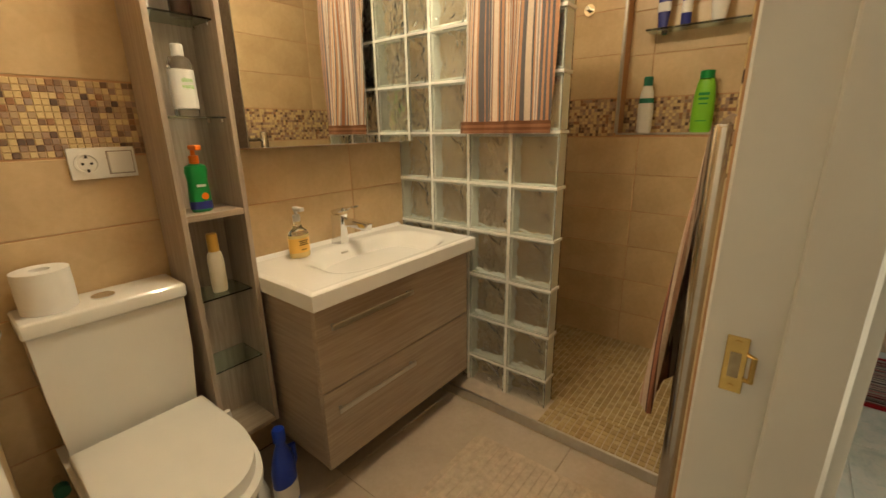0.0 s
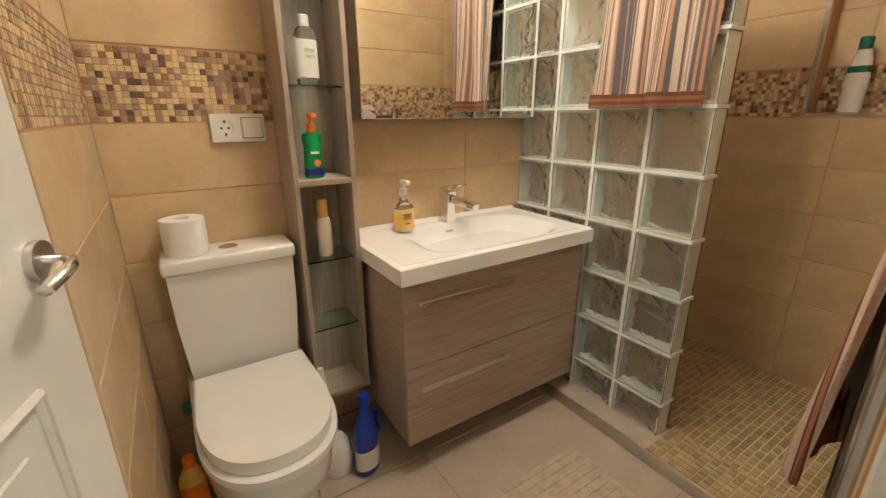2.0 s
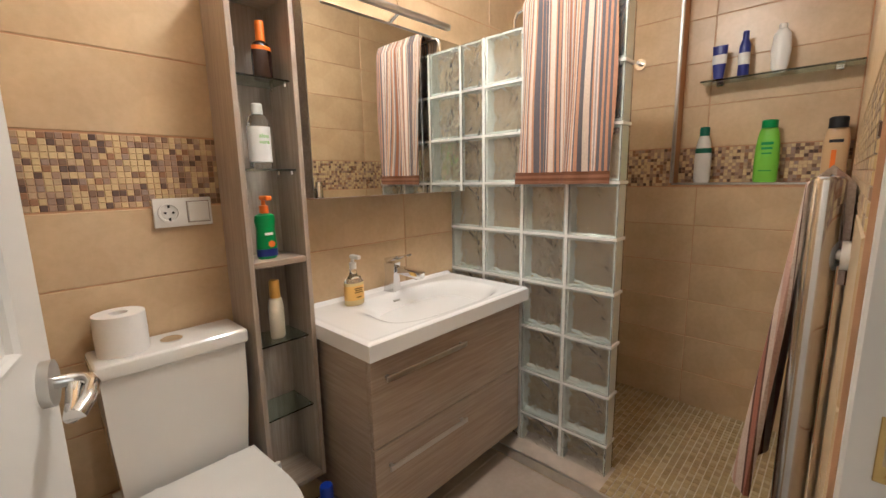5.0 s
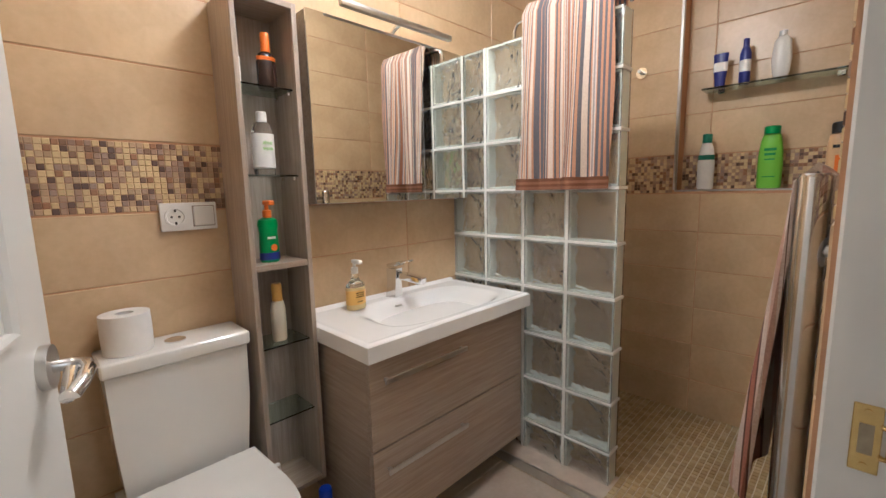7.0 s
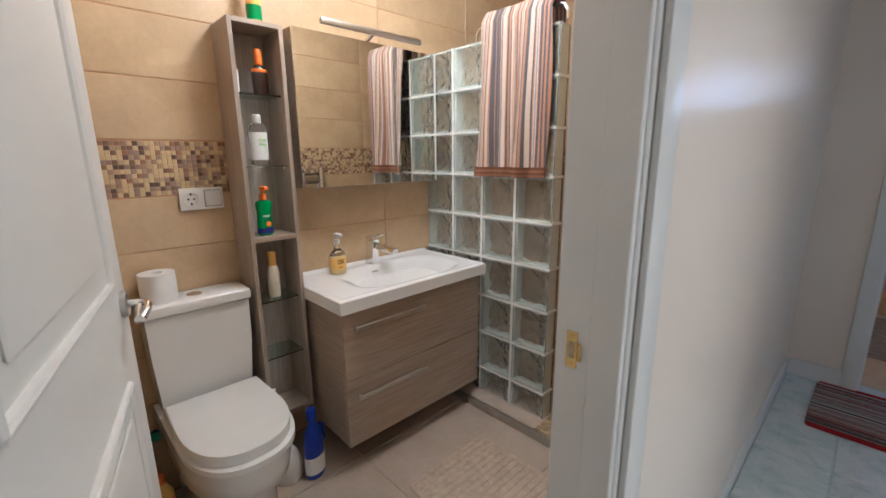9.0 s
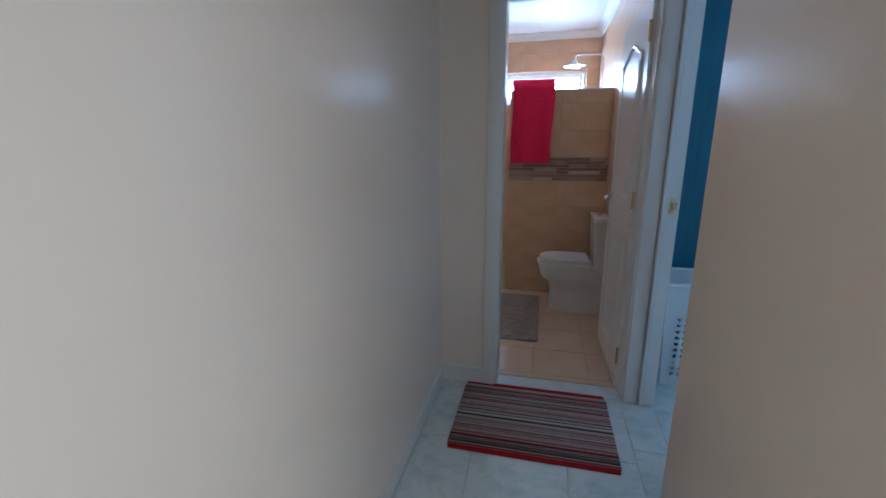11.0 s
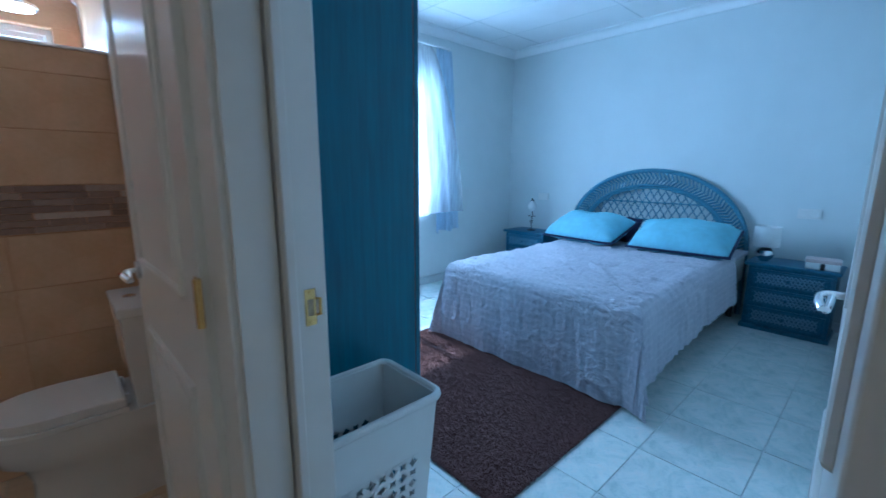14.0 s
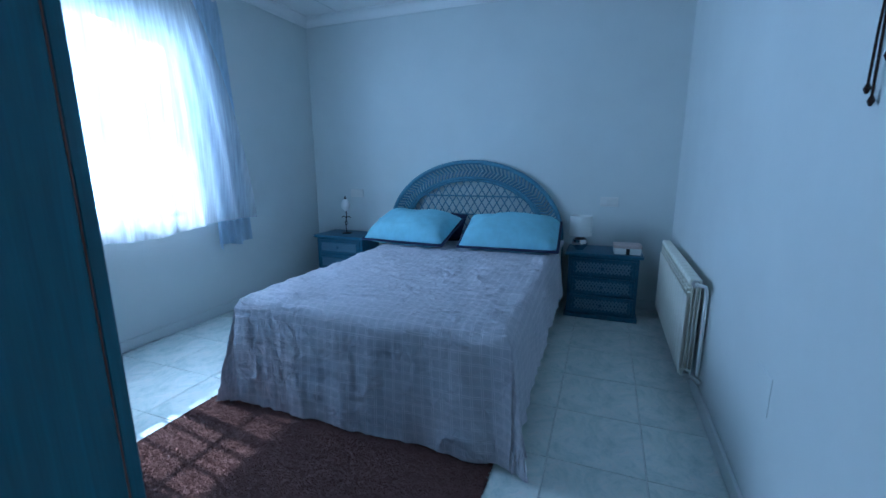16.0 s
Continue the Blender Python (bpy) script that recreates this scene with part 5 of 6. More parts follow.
for (ax, ay), (bx_, by_) in (((-1, 1), (-1, -1)), ((1, -1), (1, 1)), ((-1, -1), (1, -1)), ((1, 1), (-1, 1))):
    lo, hi = 0.06, 0.44
    u = (bpt(bx_, by_, lo) - bpt(ax, ay, lo))
    wid = u.length
    u.normalize()
    mid = (bpt(ax, ay, 0.25) + bpt(bx_, by_, 0.25)) / 2
    up = ((bpt(ax, ay, hi) + bpt(bx_, by_, hi)) / 2 - (bpt(ax, ay, lo) + bpt(bx_, by_, lo)) / 2).normalized()
    w = u.cross(up).normalized()
    m = Matrix((u, up, w)).transposed().to_4x4()
    m.translation = mid
    n = int((wid - 0.05) / 0.038)
    nv = 10
    side = part("side_band", slab((bpt(ax, ay, hi), bpt(bx_, by_, hi), bpt(bx_, by_, BH), bpt(ax, ay, BH)), -0.004), M["plastic_white"], lb)
    part("side_foot", slab((bpt(ax, ay, 0), bpt(bx_, by_, 0), bpt(bx_, by_, lo), bpt(ax, ay, lo)), -0.004), M["plastic_white"], lb)
    part("side_edge", slab((bpt(ax, ay, lo), mid - u * n * 0.019 + up * (-0.19), mid - u * n * 0.019 + up * 0.19, bpt(ax, ay, hi)), -0.004), M["plastic_white"], lb)
    part("side_edge", slab((mid + u * n * 0.019 + up * (-0.19), bpt(bx_, by_, lo), bpt(bx_, by_, hi), mid + u * n * 0.019 + up * 0.19), -0.004), M["plastic_white"], lb)
    sp = star_panel(n, nv, 0.038, m)
    bmesh.ops.remove_doubles(sp, verts=sp.verts[:], dist=0.0004)
    part("perforated_panel", sp, M["plastic_white"], lb)
part("bottom", bx(-0.105, 0.105, -0.165, 0.165, 0.002, 0.008), M["plastic_white"], lb)
rim = []
for cx, cy, a0 in ((1, 1, 0), (-1, 1, 90), (-1, -1, 180), (1, -1, 270)):
    for i in range(5):
        a = radians(a0 + 22.5 * i)
        rim.append((cx * (BT[0] - 0.03) + 0.042 * math.cos(a), cy * (BT[1] - 0.03) + 0.042 * math.sin(a)))
part("rim", tube([(x, y, BH) for x, y in rim] + [(*rim[0], BH)], 0.013, 10), M["plastic_white"], lb)

# brown rug
rg = thing("bedroom_rug", "dark brown shaggy rug at the foot of the bed", "rug", 4.843, -1.215, 0)
part("backing", bx(-0.80, 0.80, -0.53, 0.53, 0, 0.008, 0.002), M["brown_rug"], rg)


def pile(w, d, n, seed):
    rnd = random.Random(seed)
    vs, fs = [], []
    for _ in range(n):
        x, y = rnd.uniform(-w / 2, w / 2), rnd.uniform(-d / 2, d / 2)
        a = rnd.uniform(0, 6.28)
        h, r = rnd.uniform(0.003, 0.006), rnd.uniform(0.005, 0.007)
        sweep = noise.noise(Vector((x * 9, y * 30, 0.4)))
        lx, ly = 0.006 * sweep + rnd.uniform(-0.003, 0.003), 0.004 + rnd.uniform(-0.003, 0.003)
        k = len(vs)
        for q in range(3):
            vs.append((x + r * math.cos(a + q * 2.094), y + r * math.sin(a + q * 2.094), 0.006))
        vs.append((x + lx, y + ly, 0.006 + h))
        fs += [(k, k + 1, k + 3), (k + 1, k + 2, k + 3), (k + 2, k, k + 3)]
    me = bpy.data.meshes.new("pile")
    me.from_pydata(vs, [], fs)
    me.update()
    return me


pl = pile(1.62, 1.08, 110000, 4)
pl.materials.append(M["brown_rug"])
po = new("shag", pl)
po.parent = rg
po["kind"] = "stuff"

# bed
bd = thing("bed", "double bed with a grey-lilac checked cover", "bed", 4.725, -1.75, 0)
BW, BL, BZ = 1.52, 2.31, 0.60
part("base", bx(-BW / 2 + 0.05, BW / 2 - 0.05, -BL, -0.06, 0.10, 0.32, 0.01), M["dark"], bd)
part("mattress", bx(-BW / 2 + 0.03, BW / 2 - 0.03, -BL, -0.03, 0.32, BZ - 0.02, 0.04, 3), M["label_white"], bd)
for sx in (-0.68, 0.68):
    for sy in (-0.15, -2.2):
        part("leg", lathe([(0.025, 0), (0.03, 0.10)], 12, sx, sy), M["dark"], bd)


def fold_over(p, half, r):
    """Runs a length p along cloth over a rounded edge: distance outwards and drop."""
    e = p - (half - r)
    if e <= 0:
        return p, 0.0
    if e < r * math.pi / 2:
        return half - r + r * math.sin(e / r), r * (1 - math.cos(e / r))
    return half, r + e - r * math.pi / 2


def cover():
    dropy = 0.55
    W, L = BW, BL - 0.45
    R = 0.085

    def nz(x, y, z):
        return noise.noise(Vector((x, y, z)))

    def f(u, v):
        dropx = 0.33 + 0.18 * v ** 3
        a = -W / 2 - dropx + (W + 2 * dropx) * u
        b = (L + dropy) * v
        sx = 1 if a > 0 else -1
        x, da = fold_over(abs(a), W / 2, R)
        y, db = fold_over(b, L, R)
        x *= sx
        y -= L
        # fine creases that run across the bed, and soft swells
        wa, wb = a + 0.05 * nz(a * 3, b * 3, 7.7), b + 0.06 * nz(a * 2.2, b * 2.2, 4.4)
        wr = 0.008 * nz(a * 2.2, b * 3, 9.1) + 0.006 * nz(wa * 4, wb * 11, 0.3)
        for sc, am, z in ((1.4, 0.012, 5.2), (2.7, 0.009, 2.4)):
            wr += am * math.exp(-13 * abs(nz((wa * 2.6 + wb * 1.1) * sc, (wb * 8 - wa * 1.4) * sc, z)))
        big, lo = max(da, db), min(da, db)
        if big < R:
            return Vector((x, y, BZ + wr * (1 - 0.6 * big / R) - big))
        k = min(1.0, (big - R) / 0.40)
        run = b if da > db else a
        ripple = 0.022 * nz(run * 5.5, 0.6 * big, 3.1) + 0.013 * nz(run * 13 + 1.5 * big, big * 1.5, 8.3) + 0.007 * nz(run * 27 + 3 * big, big * 4, 1.1)
        ripple += 0.008 * math.exp(-10 * abs(nz(run * 6 + big * 2.5, big * 5 - run, 6.6)))
        fl = 0.004 + (0.035 + 1.2 * ripple) * k + 0.5 * ripple * (1 - k)
        drop = big + 0.20 * lo
        ox, oy = (sx * fl if da >= R else 0.0), (fl if db >= R else 0.0)
        if da > 0 and db > 0:
            t = math.atan2(db, da) / (math.pi / 2)
            c = fl + 0.06 * k * math.sin(math.pi * t) * (0.35 + math.sin(t * 2.6 * math.pi + 0.6) ** 2)
            ox, oy = sx * c * math.cos(t * math.pi / 2), c * math.sin(t * math.pi / 2)
            drop = min(drop, 0.578)
        return Vector((x + ox, y + oy, max(0.013, BZ - drop)))
    return grid(240, 240, f, 0.0, (W + 0.92, L + dropy))


part("bed_cover", cover(), M["sheet"], bd, "grey-lilac checked cotton cover", 60)
part("bed_sheet", bx(-BW / 2 + 0.01, BW / 2 - 0.01, -BL + 0.01, -BL + 0.47, BZ - 0.03, BZ + 0.004, 0.012, 2), M["sheet"], bd)


def pillow(label, x, y, z, w, d, h, tilt, rz, mat, border):
    t = thing("pillow", label, "pillow", x, y, z)
    t.matrix_world = pose(x, y, z, tilt, 0, rz)

    def bulge(sgn):
        def f(u, v):
            a, b = 2 * u - 1, 2 * v - 1
            e = max(0.0, (1 - abs(a) ** 3.0) * (1 - abs(b) ** 3.0)) ** 0.5
            q = 1 - 0.05 * (abs(a) ** 2) * (1 - abs(b))
            r = 1 - 0.05 * (abs(b) ** 2) * (1 - abs(a))
            return Vector((a * w / 2 * r, b * d / 2 * q, sgn * h / 2 * e + (0.020 * noise.noise(Vector((a * 2.2 + x, b * 2, sgn))) + 0.008 * noise.noise(Vector((a * 7 + x, b * 5, sgn)))) * min(1, 3 * e)))
        return grid(24, 18, f)
    part("case", merge(bulge(1), bulge(-1)), M[mat], t, "", 80)
    if border:
        part("border", bx(-w / 2 - 0.02, w / 2 + 0.02, -d / 2 - 0.02, d / 2 + 0.02, -0.016, -0.004, 0.004, 2), M["navy"], t, "dark navy border")


pillow("turquoise pillow with a navy border", 4.36, -3.52, 0.730, 0.76, 0.46, 0.27, -20, 3, "pillow_blue", True)
pillow("turquoise pillow with a navy border", 5.24, -3.52, 0.730, 0.76, 0.46, 0.27, -20, -5, "pillow_blue", True)
pillow("dark navy pillow behind the turquoise one", 4.40, -3.82, 0.70, 0.70, 0.36, 0.12, -40, 0, "navy", False)
pillow("dark navy pillow behind the turquoise one", 5.22, -3.82, 0.70, 0.70, 0.36, 0.12, -40, 0, "navy", False)

# arched wicker headboard
hb = thing("headboard", "arched blue wicker headboard with a lattice centre", "headboard", 4.885, -4.10, 0)
HC, HA, HB = 0.62, 0.875, 0.685


def ell(k, a):
    return ((HA - k) * math.cos(a), (HB - k) * math.sin(a) + HC)


for nm, k, r in (("outer_rim", 0.0, 0.022), ("inner_rim", 0.15, 0.016), ("inner_rim", 0.175, 0.010)):
    part(nm, tube([(ell(k, math.pi * i / 48)[0], 0, ell(k, math.pi * i / 48)[1]) for i in range(49)], r, 10), M["wicker"], hb)
band = []
for i in range(64):
    a = math.pi * (i + 0.5) / 64
    for k0, k1, da, dy in ((0.012, 0.080, 0.055, 0.004), (0.140, 0.072, 0.055, 0.004)):
        p, q = ell(k0, a), ell(k1, a + da)
        band.append(tube([(p[0], dy, p[1]), ((p[0] + q[0]) / 2, dy + 0.012, (p[1] + q[1]) / 2), (q[0], dy, q[1])], 0.010, 6))
part("braided_band", merge(*band), M["wicker"], hb)
lat = []
for s in (-1, 1):
    for i in range(-26, 27):
        x0 = i * 0.075
        seg = []
        for j in range(41):
            z = 0.45 + j * 0.025
            x = x0 + s * (z - HC) * 0.62
            inside = (z < HC and abs(x) < HA - 0.17) or (z >= HC and (x / (HA - 0.17)) ** 2 + ((z - HC) / (HB - 0.17)) ** 2 < 1)
            if inside:
                seg.append((x, s * 0.005, z))
        if len(seg) > 1:
            lat.append(tube([seg[0], seg[-1]], 0.006, 6))
part("lattice", merge(*lat), M["wicker"], hb)
for z in (0.80, 0.98, 1.13):
    hw = (HA - 0.17) * math.sqrt(max(0.01, 1 - ((z - HC) / (HB - 0.17)) ** 2))
    part("crossbar", tube([(-hw, 0.004, z), (hw, 0.004, z)], 0.007, 8), M["wicker"], hb)
for s in (-1, 1):
    part("post", tube([(s * HA, 0, 0), (s * HA, 0, HC)], 0.022, 12), M["wicker"], hb)
    part("post", tube([(s * (HA - 0.16), 0, 0), (s * (HA - 0.16), 0, HC)], 0.018, 12), M["wicker"], hb)


def nightstand(x, y):
    t = thing("nightstand", "dark blue nightstand with three carved drawers", "nightstand", x, y, 0, 0, "bedside tables")
    part("body", bx(-0.275, 0.275, -0.18, 0.165, 0.03, 0.535, 0.008, 2), M["blue_paint"], t)
    part("top", bx(-0.30, 0.30, -0.195, 0.195, 0.537, 0.565, 0.010, 3), M["blue_paint"], t)
    part("plinth", bx(-0.29, 0.29, -0.185, 0.182, 0.0, 0.035, 0.006, 2), M["blue_paint"], t)
    for i in range(3):
        z0 = 0.055 + i * 0.158
        d = part("drawer", bx(-0.25, 0.25, 0.166, 0.182, z0, z0 + 0.145, 0.004, 2), M["blue_paint"], t)
        wv = []
        for j in range(15):
            xx = -0.205 + j * 0.0273
            for k, (za, zb) in enumerate(((0.030, 0.078), (0.078, 0.115), (0.115, 0.068), (0.068, 0.030))):
                dy = 0.003 * ((j + k) % 2)
                wv.append(tube([(xx - 0.004, 0.183 + dy, z0 + za), (xx + 0.012, 0.187 - dy, z0 + (za + zb) / 2), (xx + 0.030, 0.183 + dy, z0 + zb)], 0.0055, 5))
        part("weave_panel", merge(*wv), M["pale_weave"], d)
        part("drawer_frame", tube([(-0.225, 0.183, z0 + 0.02), (0.225, 0.183, z0 + 0.02), (0.225, 0.183, z0 + 0.125), (-0.225, 0.183, z0 + 0.125), (-0.225, 0.183, z0 + 0.02)], 0.007, 6), M["blue_paint"], d)
        part("knob", moved(lathe([(0.007, 0), (0.007, 0.012), (0.016, 0.02), (0.012, 0.028)], 14), pose(0, 0.184, z0 + 0.0725, -90, 0, 0)), M["blue_paint"], d)
    return t


n1 = nightstand(3.635, -3.915)
n2 = copy_thing(n1, pose(6.20, -3.915, 0))
tl = thing("table_lamp", "small lamp with a silver ball base and white shade", "table lamp", 3.83, -3.86, 0.566)
part("base", lathe([(0.032, 0), (0.034, 0.01), (0.058, 0.035), (0.066, 0.062), (0.058, 0.09), (0.030, 0.112), (0.012, 0.12), (0.010, 0.15)], 24), M["chrome"], tl)
part("shade", lathe([(0.092, 0.125), (0.090, 0.29), (0.088, 0.29), (0.090, 0.125)], 32), M["lamp_shade"], tl)
jb = thing("jewellery_box", "small pale box with a patterned edge and clasp", "box", 3.46, -3.83, 0.566, 4)
part("body", bx(-0.10, 0.10, -0.07, 0.07, 0, 0.05, 0.003), M["label_white"], jb)
part("lid", bx(-0.104, 0.104, -0.074, 0.074, 0.051, 0.078, 0.004, 2), M["box_lid"], jb)
part("clasp", bx(-0.014, 0.014, 0.071, 0.077, 0.0, 0.05, 0.003), M["dark"], jb)
il = thing("iron_lamp", "wrought iron lamp with a frosted glass flower", "table lamp", 6.20, -3.90, 0.566)
part("foot", lathe([(0.05, 0), (0.05, 0.008), (0.012, 0.016)], 20), M["iron"], il)
part("stem", tube([(0, 0, 0.01), (0.01, 0, 0.1), (-0.006, 0, 0.2), (0.0, 0, 0.28)], 0.005, 8), M["iron"], il)
for s in (-1, 1):
    part("scroll", tube([(0, 0, 0.09)] + arc((s * 0.03, 0, 0.15), 0.032, 250 if s > 0 else 290, 40 if s > 0 else 500, 10, (1, 0, 0), (0, 0, 1)), 0.004, 6), M["iron"], il)
part("shade", lathe([(0.012, 0.24), (0.045, 0.275), (0.050, 0.31), (0.030, 0.35), (0.012, 0.365)], 16), M["lamp_shade"], il)
part("finial", lathe([(0.018, 0.365), (0.010, 0.38), (0.002, 0.40)], 12), M["iron"], il)


def wall_plate(label, x, z, two):
    t = thing("wall_socket", label, "socket", x, -4.148, z)
    w = 0.075 if two else 0.04
    part("plate", bx(-w, w, 0, 0.013, -0.042, 0.042, 0.003, 2), M["plastic_white"], t)
    s = part("socket", moved(lathe([(0.026, 0), (0.026, 0.004), (0.021, 0.004), (0.019, -0.005), (0.001, -0.005)], 20), pose(-0.036 if two else 0, 0.0135, 0, -90, 0, 0)), M["plastic_white"], t)
    for sx in (-0.0095, 0.0095):
        part("socket_hole", tube([((-0.036 if two else 0) + sx, 0.0075, 0), ((-0.036 if two else 0) + sx, 0.0095, 0)], 0.003, 8), M["dark"], s)
    if two:
        part("rocker", bx(0.010, 0.066, 0.013, 0.017, -0.028, 0.028, 0.002), M["plastic_white"], t)


wall_plate("white double plate with a switch and a socket", 3.62, 0.955, True)
wall_plate("white double plate with a switch and a socket", 6.205, 0.975, True)

# radiator
rr = thing("radiator", "cream enamelled sectional wall radiator", "radiator", 3.122, -2.60, 0.145)


def section(y):
    """One cast section: a flat front, fins behind it, slots under a rounded top."""
    bits = [bx(0.088, 0.095, y - 0.0385, y + 0.0385, 0.012, 0.455, 0.003, 2), bx(0.030, 0.092, y - 0.005, y + 0.005, 0.02, 0.535)]
    for x in (0.030, 0.048, 0.066):
        bits.append(bx(x, x + 0.005, y - 0.034, y + 0.034, 0.03, 0.52, 0.002))
    for z in (0.47, 0.495):
        bits.append(bx(0.074, 0.090, y - 0.0385, y + 0.0385, z, z + 0.007, 0.002))
    bits.append(bx(0.086, 0.092, y - 0.006, y + 0.006, 0.45, 0.53, 0.002))
    bits.append(bx(0.028, 0.090, y - 0.0385, y + 0.0385, 0.515, 0.553, 0.014, 3))
    bits.append(bx(0.034, 0.086, y - 0.0395, y + 0.0395, 0.0, 0.045, 0.012, 2))
    return merge(*bits)


for i in range(15):
    part("section", section(-0.04 - i * 0.08), M["radiator"], rr)
part("valve", merge(tube([(0.06, 0.0, 0.025), (0.06, 0.035, 0.025), (0.03, 0.055, 0.025), (0.0, 0.055, 0.0)], 0.012), tube([(0.06, 0.02, 0.025), (0.06, 0.05, 0.025)], 0.018)), M["steel"], rr)
part("pipe", tube([(0.06, 0.0, 0.53), (0.055, 0.025, 0.53), (0.02, 0.035, 0.525), (0.012, 0.035, 0.49), (0.010, 0.035, 0.03)], 0.009), M["plastic_white"], rr)
part("end_cap", tube([(0.06, -0.004, 0.53), (0.06, 0.014, 0.53)], 0.020), M["steel"], rr)

# window with sheer curtain and side drape
w2 = thing("window_2", "white aluminium window behind a sheer curtain", "", kind="structure")
for b in (bx(6.83, 6.90, WY0 + 0.002, WY1 - 0.002, WZ0 + 0.002, WZ0 + 0.05), bx(6.83, 6.90, WY0 + 0.002, WY1 - 0.002, WZ1 - 0.05, WZ1 - 0.002), bx(6.83, 6.90, WY0 + 0.002, WY0 + 0.05, WZ0 + 0.05, WZ1 - 0.05), bx(6.83, 6.90, WY1 - 0.05, WY1 - 0.002, WZ0 + 0.05, WZ1 - 0.05)):
    part("window_frame", b, M["alu"], w2)
for y in (-2.36, -2.06, -1.68):
    part("mullion", bx(6.84, 6.89, y - 0.025, y + 0.025, WZ0 + 0.05, WZ1 - 0.05), M["alu"], w2)
wp = part("pane", bx(6.862, 6.866, WY0 + 0.05, WY1 - 0.05, WZ0 + 0.05, WZ1 - 0.05), M["pane_glass"], w2, "", None)
wp.visible_shadow = False
part("window_sill", bx(6.70, 6.83, WY0 - 0.03, WY1 + 0.03, WZ0 - 0.03, WZ0, 0.004), M["alu"], w2)
# outside grille that cuts the sunlight into bars
gr = thing("window_grille", "white metal security grille outside the window", "grille", 7.0, -1.93, 0.92)
for i in range(12):
    part("bar", tube([(0, -0.72 + i * 0.131, 0), (0, -0.72 + i * 0.131, 1.28)], 0.010, 8), M["alu"], gr)
for z in (0.02, 0.64, 1.26):
    part("rail", bx(-0.006, 0.006, -0.74, 0.74, z - 0.012, z + 0.012), M["alu"], gr)

rod = thing("curtain_rod", "thin white curtain rod with brackets", "curtain rod", 6.66, -1.95, 2.58)
part("pole", tube([(0, -0.95, 0), (0, 0.95, 0)], 0.010), M["alu"], rod)
for y in (-0.85, 0.85):
    part("bracket", tube([(0, y, 0), (0.088, y, 0)], 0.008), M["alu"], rod)
    part("finial", lathe([(0.01, -0.02), (0.02, 0), (0.01, 0.02)], 12, 0, y * 1.12), M["alu"], rod)


def curtain(y0, y1, z0, z1, folds, amp, billow, seed, fan=0.0):
    rnd = random.Random(seed)
    ph = [rnd.uniform(0, 6.28) for _ in range(5)]

    def f(u, v):
        d = 1 - v
        y = y0 + (y1 - y0) * u
        y -= fan * d ** 0.65 * (1 - u) ** 2
        x = amp * (0.35 + d) * (math.sin(u * folds * 6.28 + ph[0]) + 0.5 * math.sin(u * folds * 2.3 * 6.28 + ph[1])) - billow * math.sin(math.pi * min(1, d * 0.75)) * (0.3 + 0.7 * (1 - u))
        zb = z0 + 0.02 * math.sin(u * 7 + ph[2]) + 0.03 * (1 - u)
        return Vector((x, y, zb + (z1 - zb) * v))
    return grid(90, 40, f)


sc = thing("sheer_curtain", "white sheer curtain blowing in from the window", "curtain", 6.655, 0, 0)
part("cloth", curtain(-2.64, -1.72, 0.79, 2.57, 5, 0.014, 0.09, 2, 0.43), M["sheer"], sc, "", 60)
dr = thing("side_curtain", "pale blue curtain gathered beside the window", "curtain", 6.668, 0, 0)
part("cloth", curtain(-2.93, -2.71, 0.60, 2.57, 3.0, 0.024, 0.0, 6, 0.10), M["drape"], dr, "", 60)

dc = thing("wall_hanging", "small wooden wall hanging with dark cords", "wall decor", 3.102, -1.43, 1.655)
part("board", bx(0.0, 0.02, -0.06, 0.06, 0.02, 0.16, 0.004, 2), M["decor_wood"], dc)
for y, z in ((-0.02, -0.19), (0.025, -0.13), (0.0, -0.22)):
    c = part("cord", tube([(0.014, y * 0.4, 0.03), (0.012, y, -0.06), (0.010, y * 1.3, z)], 0.003, 6), M["brown_plastic"], dc)
    part("bead", lathe([(0.003, z - 0.012), (0.008, z), (0.003, z + 0.012)], 10, 0.010, y * 1.3), M["brown_plastic"], c)
pn = tagged(make("wall_panel", bx(3.10, 3.1025, -1.86, -1.72, 0.46, 0.60), M["bed_wall"]), "painted cover plate in the bedroom wall", "", "", "structure")
jk = struct("ceiling_joints", merge(*[bx(3.2, 6.7, y - 0.002, y + 0.002, CB - 0.003, CB - 0.0005) for y in (-3.55, -2.95, -2.35, -1.75, -1.15, -0.55)], *[bx(x - 0.002, x + 0.002, -4.05, 0.05, CB - 0.0032, CB - 0.0007) for x in (3.9, 5.1, 6.3)]), M["grout_pale"], "thin grey joints of the ceiling panels")

# ---------- tiles of hall, small bathroom and bedroom ----------


def span(a, b, first, p):
    out, v = [a], first
    while v <= a + 0.02:
        v += p
    while v < b - 0.02:
        out.append(v)
        v += p
    return out + [b]


mf = facing((0, 0, -0.004), (1, 0, 0), (0, 0, 1))
lay(obs["floor_bedroom"], mf, span(3.115, 6.735, 3.002, 0.41), span(-4.135, 0.105, -4.332, 0.41), M["marble"], 0.004, 0.003)
lay(obs["floor_hall"], mf, span(-1.99, 3.868, -1.54, 0.41), span(0.265, 1.234, 0.15, 0.41), M["marble"], 0.004, 0.003)
lay(obs["floor_hall"], mf, [3.09, 3.47, 3.84], [0.107, 0.264], M["marble"], 0.004, 0.003)
lay(obs["floor_bath_small"], mf, span(3.99, 5.553, 4.04, 0.33), span(0.192, 1.748, 0.40, 0.33), M["floor2"], 0.004, 0.003)
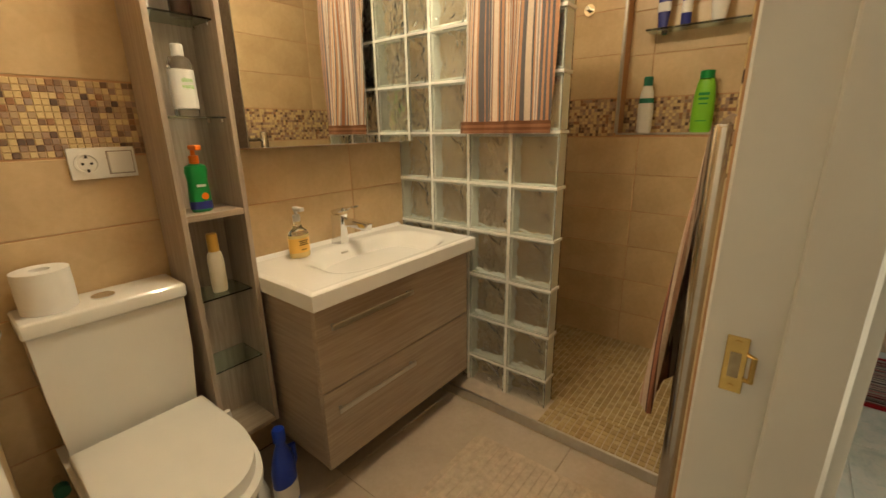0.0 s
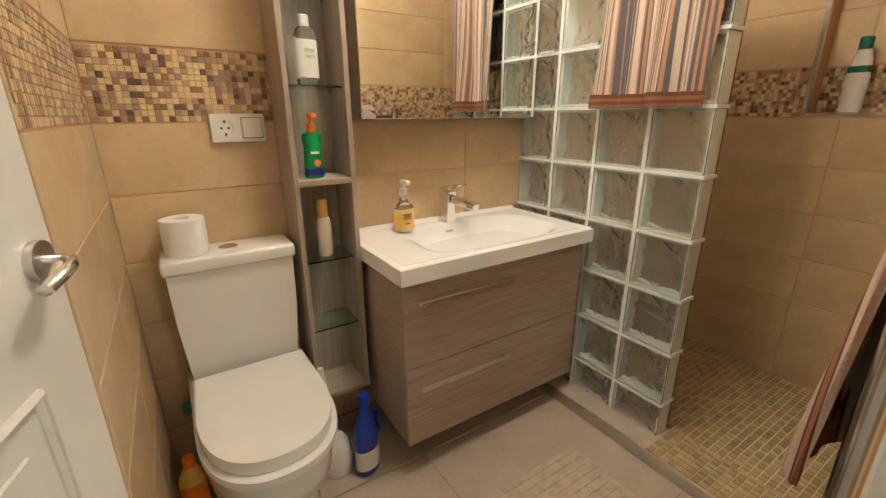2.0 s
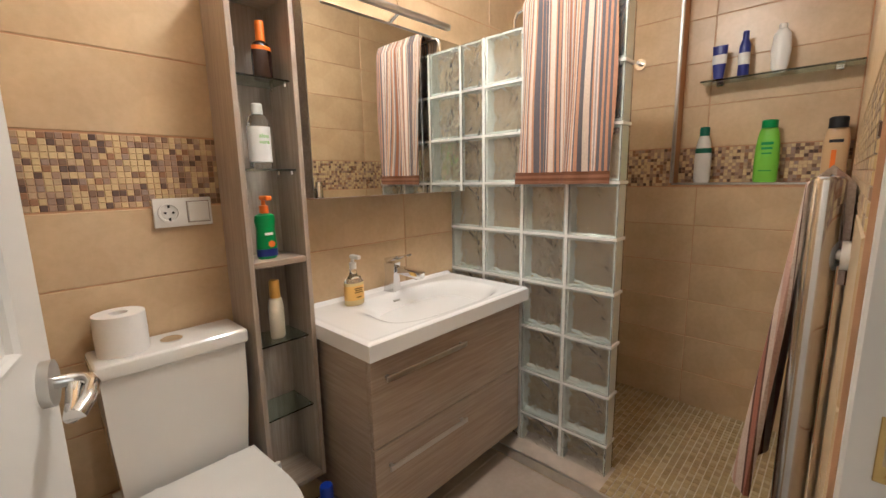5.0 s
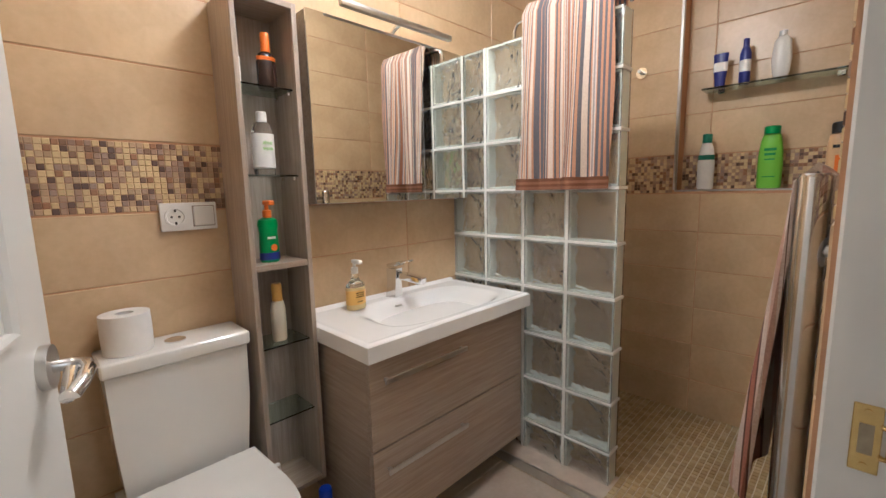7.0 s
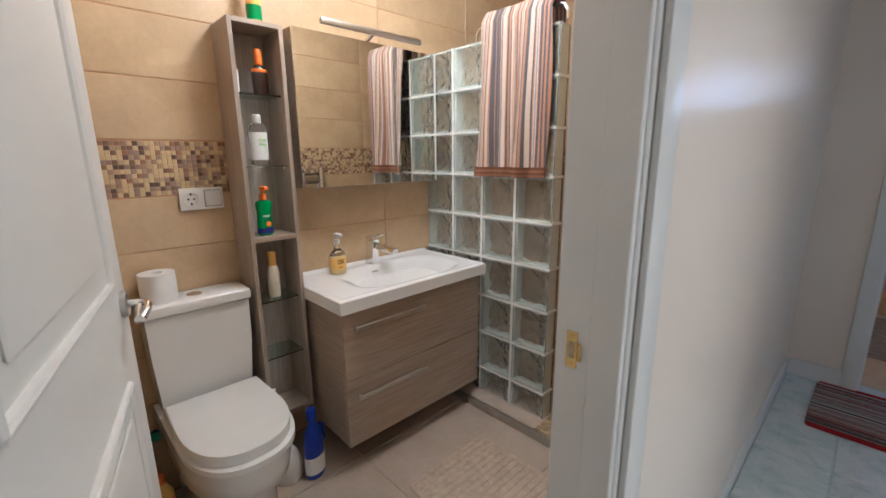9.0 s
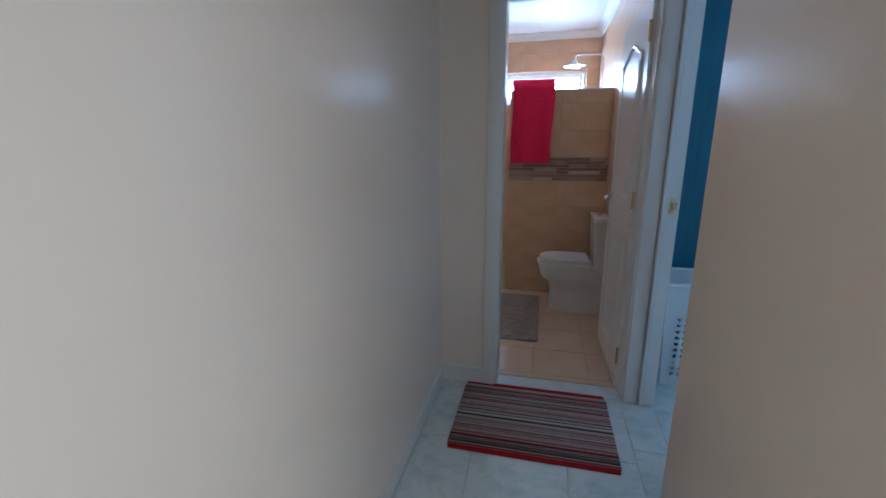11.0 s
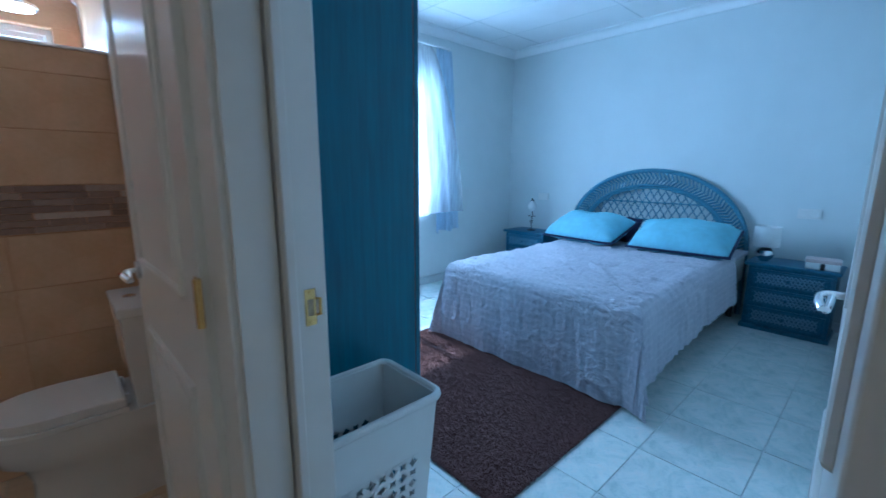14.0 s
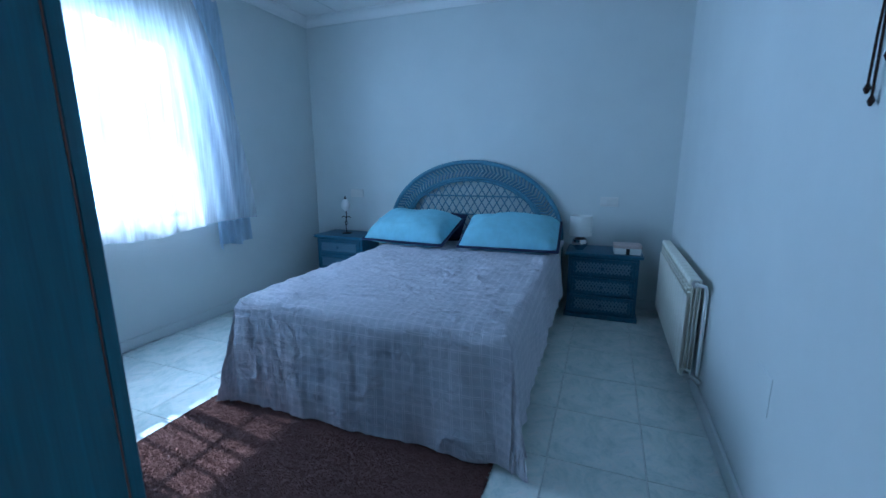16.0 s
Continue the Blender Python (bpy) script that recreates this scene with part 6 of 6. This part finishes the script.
mosaic_stuff("shower_mosaic", obs["floor_bath_small"], mosaic_cells(5.67, 6.745, 0.192, 1.748, 0.03, 31, 0.0, 0.003), mf, M["shower_mosaic"], 0.004)
mosaic_stuff("shower_mosaic", obs["floor_bath_small"], mosaic_cells(5.555, 5.67, 1.036, 1.748, 0.03, 32, 0.0, 0.003), mf, M["shower_mosaic"], 0.004)
R2 = [0.0, 0.135, 0.36, 0.585, 0.81, 1.035]
H2 = [1.235, 1.458, 1.682, 1.785]
mh = facing((5.555, 0, 0), (0, -1, 0), (-1, 0, 0))
lay(obs["wall_half"], mh, [-1.03, -0.60, -0.192], R2, M["tile2"])
lay(obs["wall_half"], mh, [-1.03, -0.60, -0.192], H2, M["tile2"])
lay(obs["wall_half"], facing((0, 1.03, 0), (-1, 0, 0), (0, 1, 0)), [-5.663, -5.557], R2 + H2, M["tile2"])
rnd = random.Random(77)
for r in range(7):
    u = -1.03
    while u < -0.2:
        w = min(rnd.uniform(0.10, 0.26), -0.192 - u)
        if w > 0.02:
            ob = new("strip_tile", plate_mesh(round(w, 2) - 0.002, 0.026, 0.004, M["strip_mosaic"], "strip_tile", 0.001))
            ob.parent = obs["wall_half"]
            ob.matrix_local = mh @ pose(u + w / 2, 1.038 + 0.028 * (r + 0.5), 0)
        u += w
R3 = [0.0, 0.135, 0.36, 0.585, 0.81, 1.01, 1.235, 1.42, 1.60, 1.788]
ww = facing((WX, 0, 0), (0, -1, 0), (-1, 0, 0))
lay(obs["wall_small_window"], ww, [-1.748, -1.50, -1.0, -0.56, -0.192], R3, M["tile2"], skip=lambda a, b, c, d: a > -1.51 and b < -0.99 and c > 1.0 and d < 1.43)
lay(obs["wall_small_window"], ww, [-1.748, -1.0, -0.56, -0.192], [2.132, 2.30, C2 + 0.05], M["tile2"])

nt = struct("trim_niche", merge(bx(WX - 0.010, 6.87, 0.992, 1.000, 1.002, 1.428), bx(WX - 0.010, 6.87, 1.500, 1.508, 1.002, 1.428), bx(WX - 0.010, 6.87, 1.000, 1.500, 1.420, 1.428), bx(WX - 0.010, 6.87, 1.000, 1.500, 1.002, 1.010)), M["steel"], "steel edge trim round the shower niche")
for r in range(7):
    u = -1.748
    while u < -1.52:
        w = min(rnd.uniform(0.10, 0.22), -1.509 - u)
        if w > 0.02:
            ob = new("strip_tile", plate_mesh(round(w, 2) - 0.002, 0.026, 0.004, M["strip_mosaic"], "strip_tile", 0.001))
            ob.parent = obs["wall_small_window"]
            ob.matrix_local = ww @ pose(u + w / 2, 1.038 + 0.028 * (r + 0.5), 0.0045)
        u += w
